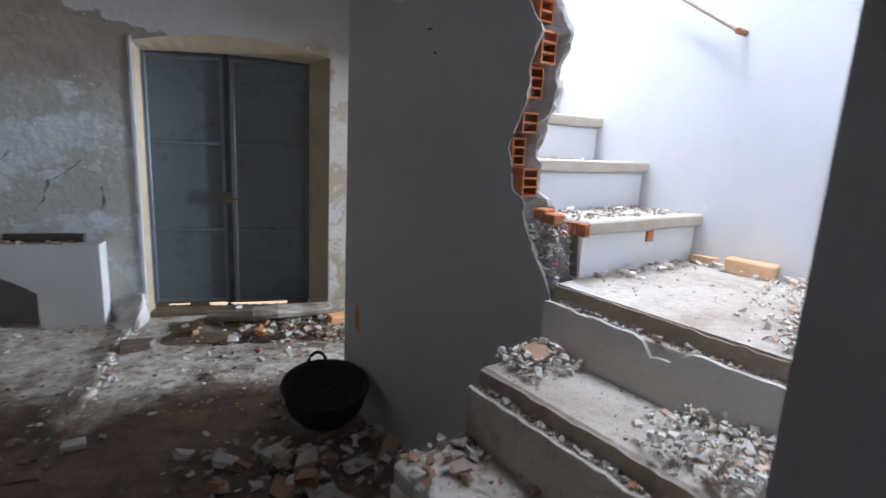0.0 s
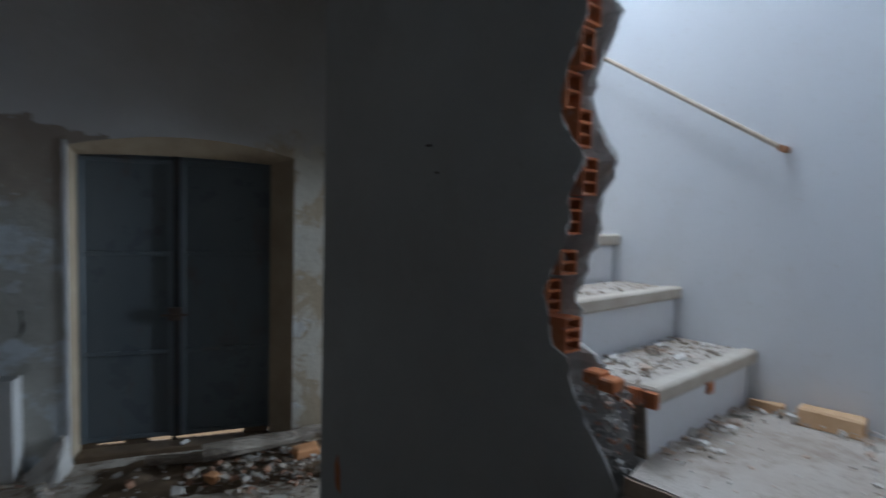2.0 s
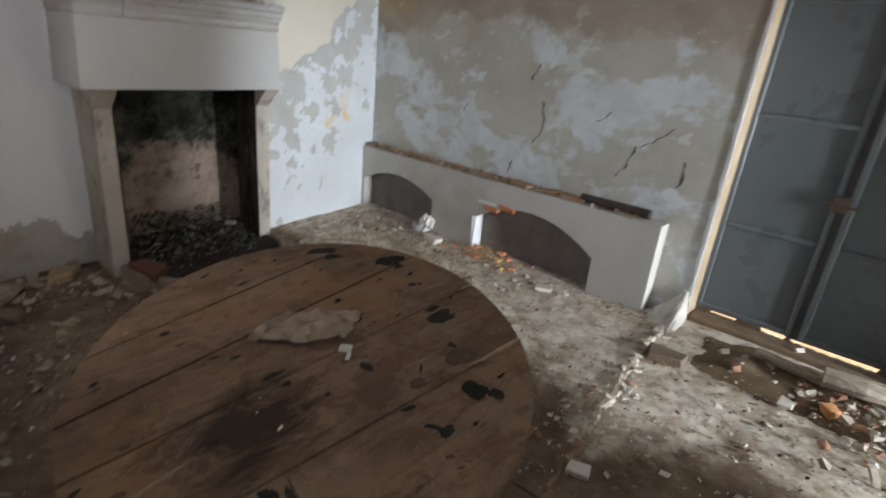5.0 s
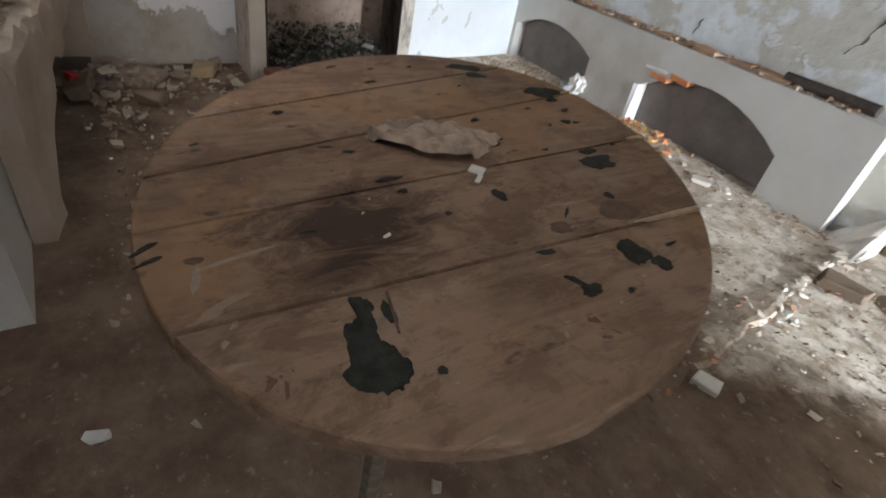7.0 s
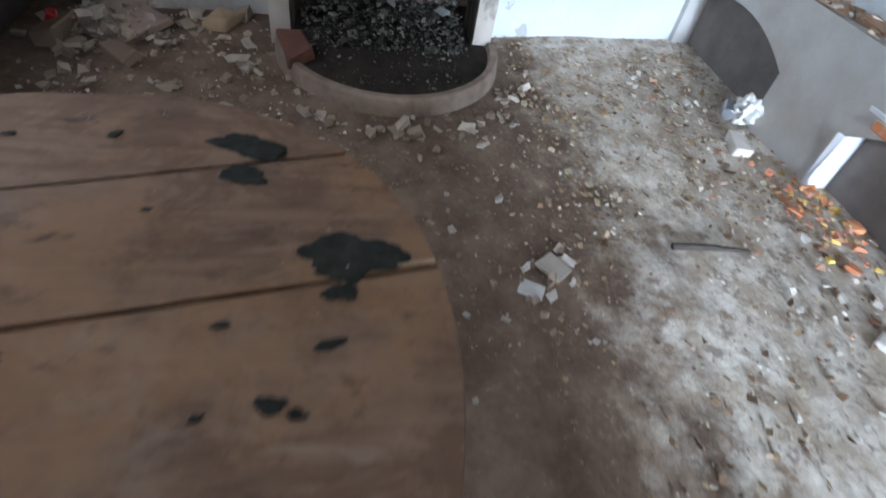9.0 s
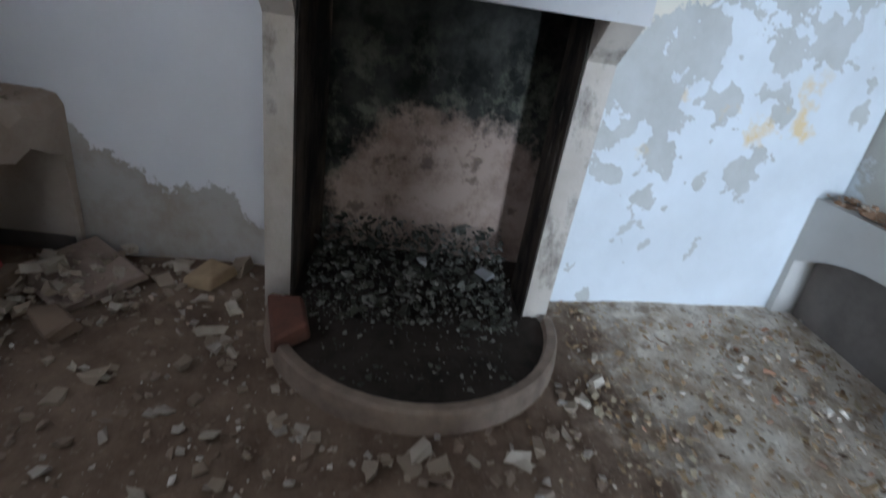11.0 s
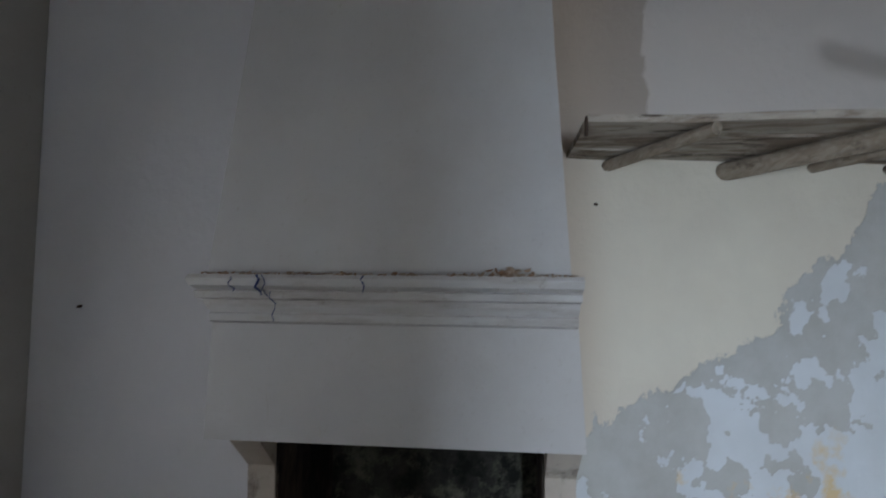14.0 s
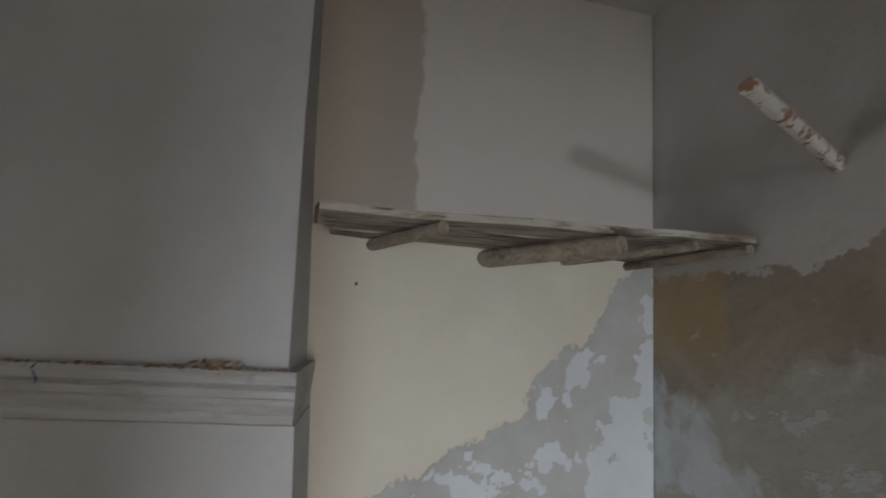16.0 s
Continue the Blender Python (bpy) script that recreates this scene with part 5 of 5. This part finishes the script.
heap("bench_rubble", 420, lambda r: (lambda x: (x, r.uniform(0.69, 0.98 - 0.16 * (x + 3.75)), 0.615 + 0.05 * r.random()))(r.uniform(-3.73, -2.12)), (0.012, 0.07), EDGE_DUST, "crumbled plaster on top of the corner bench", "rubble", 51)
for k, (x, y, sx, sy, sz, rz, m, lab) in enumerate(((-3.52, 1.13, 0.36, 0.30, 0.05, 50, SLAB, "broken pinkish stone slab leaning on debris"), (-3.59, 1.56, 0.16, 0.13, 0.05, -20, OCHRE_STONE, "angular yellowish brick piece at wall foot"),
                                                    (-3.2, 1.22, 0.13, 0.1, 0.06, 50, DUST, "rounded grey rubble stone on dirt floor"), (-3.25, 1.935, 0.22, 0.13, 0.075, 20, RED_BRICK, "dark red brick lying on hearth edge"),
                                                    (-3.36, 0.93, 0.2, 0.12, 0.07, -10, DUST, "grey rubble stone before the corner niche"))):
    chunk("stone" if "stone" in lab else "brick", (x, y, 0.06 if "hearth" in lab else 0.01), (sx, sy, sz), rz, m, lab, "stone" if "stone" in lab else "brick", 200 + k, 0.3, 8)

# ---- stair details ----
rng = random.Random(23)


def riser_slab(u0, u1, v, z0, z1, notch_at, seed):
    """The plaster skin of a riser, its top edge broken."""
    r = random.Random(seed)
    top = []
    n = 28
    for i in range(n + 1):
        u = u0 + (u1 - u0) * i / n
        d = r.uniform(0, 0.005) + 0.022 * abs(noise.noise(Vector((u * 11, seed, 0))))
        if notch_at is not None and abs(u - notch_at) < 0.055:
            d += 0.036 * min(1, 2 * (1 - abs(u - notch_at) / 0.06)) + r.uniform(0, 0.008)
        top.append((u, z1 - d))
    outline = [(u0, z0), (u1, z0)] + top[::-1]
    return prism(outline, v - 0.016, v - 0.003)


# under each broken edge: the slab's brown edge, a low rubble ledge, and the plaster skin before it
for v, z, u0, u1, gap, seed, skin in ((0.0, 1.03, -0.70, 0.01, -0.37, 1, RISER), (-0.28, 0.83, -0.74, -0.005, None, 2, CEMENT)):
    r = random.Random(90 + seed)
    low = [(u0 + (u1 - u0) * k / 30, z - 0.044 + r.uniform(-0.009, 0.009)) for k in range(31)]
    high = [(u, z - 0.004 + r.uniform(-0.004, 0.002)) for u, _ in low]
    stair_part("slab_edge", prism(low + high[::-1], v - 0.007, v - 0.0005), BROWN_EDGE, parent=stair)
    stair_part("ledge", box((u0, v - 0.031, z - 0.199), (u1, v - 0.001, z - 0.056), None, 0.003), CEMENT, parent=stair)
    stair_part("riser_skin", riser_slab(u0, u1, v - 0.0285, z - 0.199, z - 0.044, gap, seed), skin, parent=stair)
stair_part("corner_crack", tube([(-0.504 + 0.002 * (k % 2), 0.757, 1.03 + 0.2 * k) for k in range(12)], 0.0016, 5), MORTAR, parent=stair)
stair_part("riser_skin", riser_slab(-0.72, -0.02, -0.55, 0.431, 0.59, None, 3), CEMENT, parent=stair)
for k in range(4):
    u, z = 0.02 + 0.25 * k, 1.205 + 0.175 * k
    stair_part("nosing", box((u - 0.026, 0.103, z - 0.036), (u + 0.022, 0.7555, z + 0.006), None, 0.006), NOSING, parent=stair)
bm = box((0.012, 0.44, 1.125), (0.0195, 0.475, 1.16), None, 0)
stair_part("chipped_spot", bm, BRICK, parent=stair)
stair_part("side_board", prism([(0.005, 1.04), (0.035, 1.04), (0.05, 1.17), (0.018, 1.17)], 0.085, 0.0955), OLD_WOOD, parent=stair)
for u in (-0.012, 0.03):
    stair_part("brick_end", hollow_brick(u, 1.166, 1.203, 0.082, 0.101, 1, 0.032), BRICK, parent=stair)
orange = ST @ Vector((-0.215, 0.715, 1.03))
chunk("brick", tuple(orange), (0.155, 0.07, 0.05), 117, PALE_ORANGE, "pale orange brick lying against the white wall", "brick", 25, 0.1)
chunk("brick", tuple(ST @ Vector((-0.05, 0.725, 1.03))), (0.09, 0.04, 0.03), 108, PALE_ORANGE, "orange brick fragment on the stair landing", "brick", 26, 0.25)
chunk("tile_shard", tuple(ST @ Vector((-0.07, -0.14, 0.86))), (0.085, 0.06, 0.016), 30, CLAY, "broken terracotta tile shard on step rubble", "tile shard", 27, 0.3, 20)


def on_stair(u0, u1, v0, v1, z, rise=0.0, bias=None):
    def f(r):
        a, b = r.random(), r.random()
        if bias:
            a, b = a ** bias[0], b ** bias[1]
        p = ST @ Vector((u0 + (u1 - u0) * a, v0 + (v1 - v0) * b, z + rise * r.random()))
        return (p.x, p.y, p.z)
    return f


def along_wall(r):
    v = 0.02 + 0.72 * r.random() ** 0.8
    d = 0.015 + min(0.2, r.expovariate(20) * (0.6 + v))
    p = ST @ Vector((-0.682 + 0.233 * v + d, v, 1.03 + 0.05 * r.random() * max(0, 1 - d / 0.12)))
    return (p.x, p.y, p.z)


heap("step_edge_rubble", 260, on_stair(-0.70, -0.02, -0.31, -0.288, 0.774, 0.010), (0.004, 0.026), RUBBLE, "crumbled mortar in the broken step edge", "rubble", 76, 0.7)
heap("landing_rubble", 1200, along_wall, (0.005, 0.030), PALE_RUBBLE, "broken plaster rubble along the landing wall", "rubble", 61, 0.75)
heap("landing_rubble", 150, on_stair(-0.5, 0.0, 0.75, 0.66, 1.03, 0.02, (1, 2.0)), (0.006, 0.03), PALE_RUBBLE, "plaster crumbs along the white wall", "rubble", 62, 0.7)
heap("landing_crumbs", 150, on_stair(-0.5, 0.0, 0.02, 0.72, 1.03), (0.003, 0.014), PALE_RUBBLE, "scattered plaster crumbs on the landing", "rubble", 63, 0.6)
heap("landing_crumbs", 130, on_stair(0.01, -0.10, 0.12, 0.74, 1.03, 0.015, (2, 1)), (0.006, 0.03), PALE_RUBBLE, "plaster crumbs under the first riser", "rubble", 64, 0.6)
heap("edge_rubble", 240, on_stair(-0.66, 0.0, -0.03, -0.008, 0.974, 0.008), (0.004, 0.022), RUBBLE, "rubble in the broken landing edge", "rubble", 65, 0.7)
heap("step_rubble", 620, on_stair(-0.69, -0.44, -0.27, -0.04, 0.83, 0.05, (1.7, 1)), (0.006, 0.032), PALE_RUBBLE, "pale broken plaster heaped on the step", "rubble", 66, 0.7)
heap("step_rubble", 240, on_stair(-0.01, -0.17, -0.24, -0.06, 0.83, 0.045, (1.6, 1)), (0.006, 0.038), PALE_RUBBLE, "stones and plaster heaped on the step end", "rubble", 67, 0.7)
heap("step_rubble", 260, on_stair(-0.65, 0.0, -0.27, -0.05, 0.83), (0.002, 0.011), EDGE_DUST, "small crumbs over the worn step", "rubble", 68, 0.6)
heap("step_rubble", 240, on_stair(0.0, -0.65, -0.54, -0.32, 0.63, 0.02, (1.6, 1)), (0.005, 0.045), RUBBLE, "broken plaster and stones on lower step", "rubble", 69, 0.7)
for k in range(4):
    u, z = 0.02 + 0.25 * k, 1.03 + 0.175 * (k + 1)
    heap("tread_crumbs", 420 if k == 0 else 160, on_stair(u + 0.03, u + 0.24, 0.11, 0.74, z, 0.006), (0.003, 0.022 if k == 0 else 0.014), EDGE_DUST, "brown plaster crumbs on the tread", "rubble", 170 + k, 0.5)
    heap("tread_rubble", 60 if k == 0 else 24, on_stair(u + 0.03, u + 0.24, 0.11, 0.74, z, 0.01), (0.006, 0.05 if k == 0 else 0.02), PALE_RUBBLE, "plaster flakes lying on the tread", "rubble", 70 + k, 0.4)
heap("partition_foot_rubble", 150, on_stair(0.03, 0.20, 0.015, 0.09, 1.0, 0.2), (0.008, 0.035), MORTAR_BITS, "loose mortar lumps in the broken wall", "rubble", 75, 0.9)

well_south = bpy.data.objects["wall_well_south"]
for k, (v0, z0, z1) in enumerate(((-0.30, 1.25, 1.75), (-0.16, 1.5, 2.1), (-0.42, 0.95, 1.5), (0.0, 1.0, 1.2), (-0.22, 1.05, 1.22), (0.12, 1.35, 1.52), (-0.36, 1.72, 1.95), (0.05, 1.62, 1.78), (-0.10, 1.12, 1.24))):
    r = random.Random(400 + k)
    pts = []
    for i in range(9):
        v, z = v0 + r.uniform(-0.012, 0.012) + 0.02 * i / 8, z0 + (z1 - z0) * i / 8
        pts.append((-0.872 + 0.24516 * (v + 0.74) + 0.0005, v, z))
    stair_part("crack", tube(pts, 0.0018, 5, 0.6), CRACK, parent=well_south)

# ---- litter and rubble on the floor ----
heap("door_rubble", 900, pile(0.45, 3.78, 0.03, 0.66, 0.36, 0.05), (0.008, 0.07), RUBBLE, "plaster and brick rubble before the iron door", "rubble", 81, 0.6)
heap("pan_rubble", 260, pile(0.42, 2.14, 0.0, 0.62, 0.42, 0.09), (0.02, 0.12), RUBBLE, "broken tiles and plaster round the pan", "rubble", 82, 0.5)
heap("passage_rubble", 160, area(0.7, 1.6, 3.2, 4.2, 0.02, 0.02), (0.015, 0.07), RUBBLE, "rubble in the passage mouth", "rubble", 83, 0.6)
heap("bench_foot_rubble", 520, area(-3.75, -0.9, 3.55, 4.22, 0.0, 0.012), (0.006, 0.045), RUBBLE, "plaster crumbs along the foot of bench", "rubble", 84, 0.6)
heap("bench_foot_straw", 1700, area(-3.8, -0.9, 2.7, 4.2, 0.0, 0.01), (0.004, 0.028), STRAW, "dry leaves and straw litter on floor", "litter", 85, 0.25)
heap("floor_debris", 1100, area(-3.7, 0.6, 2.9, 4.1, 0.0, 0.006), (0.003, 0.020), RUBBLE, "small plaster debris over the pale floor", "rubble", 86, 0.6)
heap("floor_debris", 2400, area(-3.72, -1.7, 0.9, 2.9, 0.0, 0.008), (0.004, 0.045), DUST, "brown dirt and stone debris by the fireplace", "rubble", 87, 0.6)
heap("floor_debris", 420, area(-1.7, 0.9, 0.2, 2.6, 0.0, 0.006), (0.005, 0.04), DUST, "brown crumbs on the dark dirt floor", "rubble", 88, 0.6)
heap("dry_leaves", 420, area(-3.5, -0.85, 3.0, 4.08, 0.0, 0.006), (0.012, 0.045), LEAF, "brown dry leaves and bark scattered before the bench", "leaves", 103, 0.14)
heap("dry_leaves", 260, area(-0.75, 0.6, 3.0, 3.9, 0.0, 0.006), (0.01, 0.04), LEAF, "brown dry leaves and splinters before the door", "leaves", 104, 0.14)
heap("floor_chips", 240, area(-0.9, 0.5, 2.7, 3.8, 0.0, 0.01), (0.01, 0.04), PALE_RUBBLE, "flat pale plaster chips on the dusty floor", "rubble", 105, 0.4)
heap("hearth_rubble", 70, lambda r: (lambda t: (-3.42 + (0.64 + 0.08 * r.random()) * math.cos(t), 2.36 + (0.62 + 0.08 * r.random()) * math.sin(t), 0.0))(r.uniform(-1.3, 1.4)), (0.02, 0.08), EDGE_DUST, "brown stones lying round the hearth kerb", "rubble", 106, 0.6)
heap("floor_straw", 2200, area(-3.72, -2.3, 2.95, 4.15, 0.0, 0.012), (0.005, 0.034), STRAW, "dry yellow leaves and straw beside the hearth", "litter", 99, 0.3)
heap("floor_debris", 260, area(-3.72, -2.2, 0.9, 2.2, 0.0, 0.008), (0.004, 0.03), PALE_RUBBLE, "pale plaster crumbs on the dirt floor", "rubble", 97, 0.6)
heap("corner_rubble", 260, pile(-3.45, 1.12, 0.0, 0.32, 0.3, 0.12), (0.012, 0.08), EDGE_DUST, "brown crumbled masonry heaped by the corner bench", "rubble", 101, 0.7)
heap("fallen_plaster", 90, area(-3.72, -2.3, 0.95, 2.0, 0.0, 0.02), (0.03, 0.09), EDGE_DUST, "larger fallen stones by the corner", "rubble", 89, 0.6)
heap("edge_crumbs", 160, lambda r: (-0.78 + r.gauss(0, 0.07), r.uniform(2.3, 4.0), 0.02), (0.008, 0.05), RUBBLE, "crumbs along the broken floor edge", "rubble", 90, 0.6)
heap("floor_pebbles", 420, area(-3.6, 0.7, 3.1, 4.15, 0.0, 0.006), (0.004, 0.022), PALE_RUBBLE, "pale plaster pebbles over the floor", "rubble", 100, 0.6)
heap("orange_litter", 110, pile(-2.28, 4.04, 0.0, 0.36, 0.13, 0.07), (0.015, 0.075), ORANGE_BITS, "orange plastic and leaf litter in the niche", "litter", 91, 0.5)
heap("bench_top_litter", 900, area(-3.80, -1.15, 4.105, 4.225, 0.592, 0.016), (0.006, 0.045), CRUMB, "crumbled clay and plaster along the bench top", "rubble", 98, 0.5)
chunk("tile_shard", (-2.0, 2.81, 0.0), (0.1, 0.08, 0.012), 35, TILE, "pale square tile shard on the floor", "tile shard", 92, 0.2)
chunk("tile_shard", (-1.91, 2.71, 0.0), (0.08, 0.06, 0.012), 60, MORTAR, "grey tile shard on the dirt floor", "tile shard", 93, 0.2)
chunk("tile_shard", (-0.63, 2.49, 0.0), (0.09, 0.07, 0.03), 15, WHITE_SCRAP, "small white plaster block on the floor", "plaster block", 94, 0.15)
chunk("plaster_block", (-1.62, 3.86, 0.0), (0.11, 0.07, 0.03), 25, PALE_RUBBLE, "pale plaster block lying before the niche", "plaster block", 95, 0.2)
chunk("plaster_block", (-2.72, 3.92, 0.0), (0.15, 0.08, 0.045), -15, PALE_RUBBLE, "pale plaster block leaning by the bench", "plaster block", 96, 0.2)
chunk("paper_scrap", (-1.22, 0.80, 0.0), (0.05, 0.035, 0.02), 60, WHITE_SCRAP, "torn white paper scrap lying on the floor", "paper", 38, 1.2, 15)
chunk("wrapper", (-3.42, 0.90, 0.06), (0.07, 0.05, 0.03), 20, RED_WRAP, "crumpled red wrapper in the corner rubble", "wrapper", 39, 0.5)
rng = random.Random(40)
tagged(part("stick", tube([(-2.08, 3.28, 0.02), (-2.07, 3.43, 0.025), (-2.05, 3.58, 0.02)], 0.012, 7, 0.7, 0.2, rng), CHARRED), "dark broken stick lying on the floor", "stick")
can = thing("drink_can", (-3.0, 4.03, 0.03), "crushed silver drink can lying by the bench", "can")
c0, c1 = Vector((-3.05, 4.06, 0.035)), Vector((-2.95, 3.99, 0.035))
part("body", tube([c0, c0.lerp(c1, 0.1), c0.lerp(c1, 0.5), c0.lerp(c1, 0.9), c1], 0.032, 14, 0.95, 0.08, rng), TIN, can)
part("rim", tube([c1, c1.lerp(c0, -0.04)], 0.028, 14), TIN, can)
bag = bmesh.new()
bmesh.ops.create_icosphere(bag, subdivisions=3, radius=1)
for v in bag.verts:
    k = 1 + 0.5 * noise.noise(v.co * 2.3) + 0.2 * noise.noise(v.co * 6)
    v.co = Vector((-2.93 + v.co.x * 0.07 * k, 4.06 + v.co.y * 0.05 * k, 0.075 + v.co.z * 0.075 * k))
tagged(part("plastic_bag", bag, WHITE_SCRAP), "crumpled white and red plastic wrapper by bench", "wrapper")
tagged(part("bottle", tube([(-2.62, 4.15, 0.06), (-2.60, 4.15, 0.16), (-2.60, 4.15, 0.2), (-2.595, 4.15, 0.25)], 0.03, 12, 0.45), GREEN_GLASS), "small green glass bottle standing in the niche", "bottle")
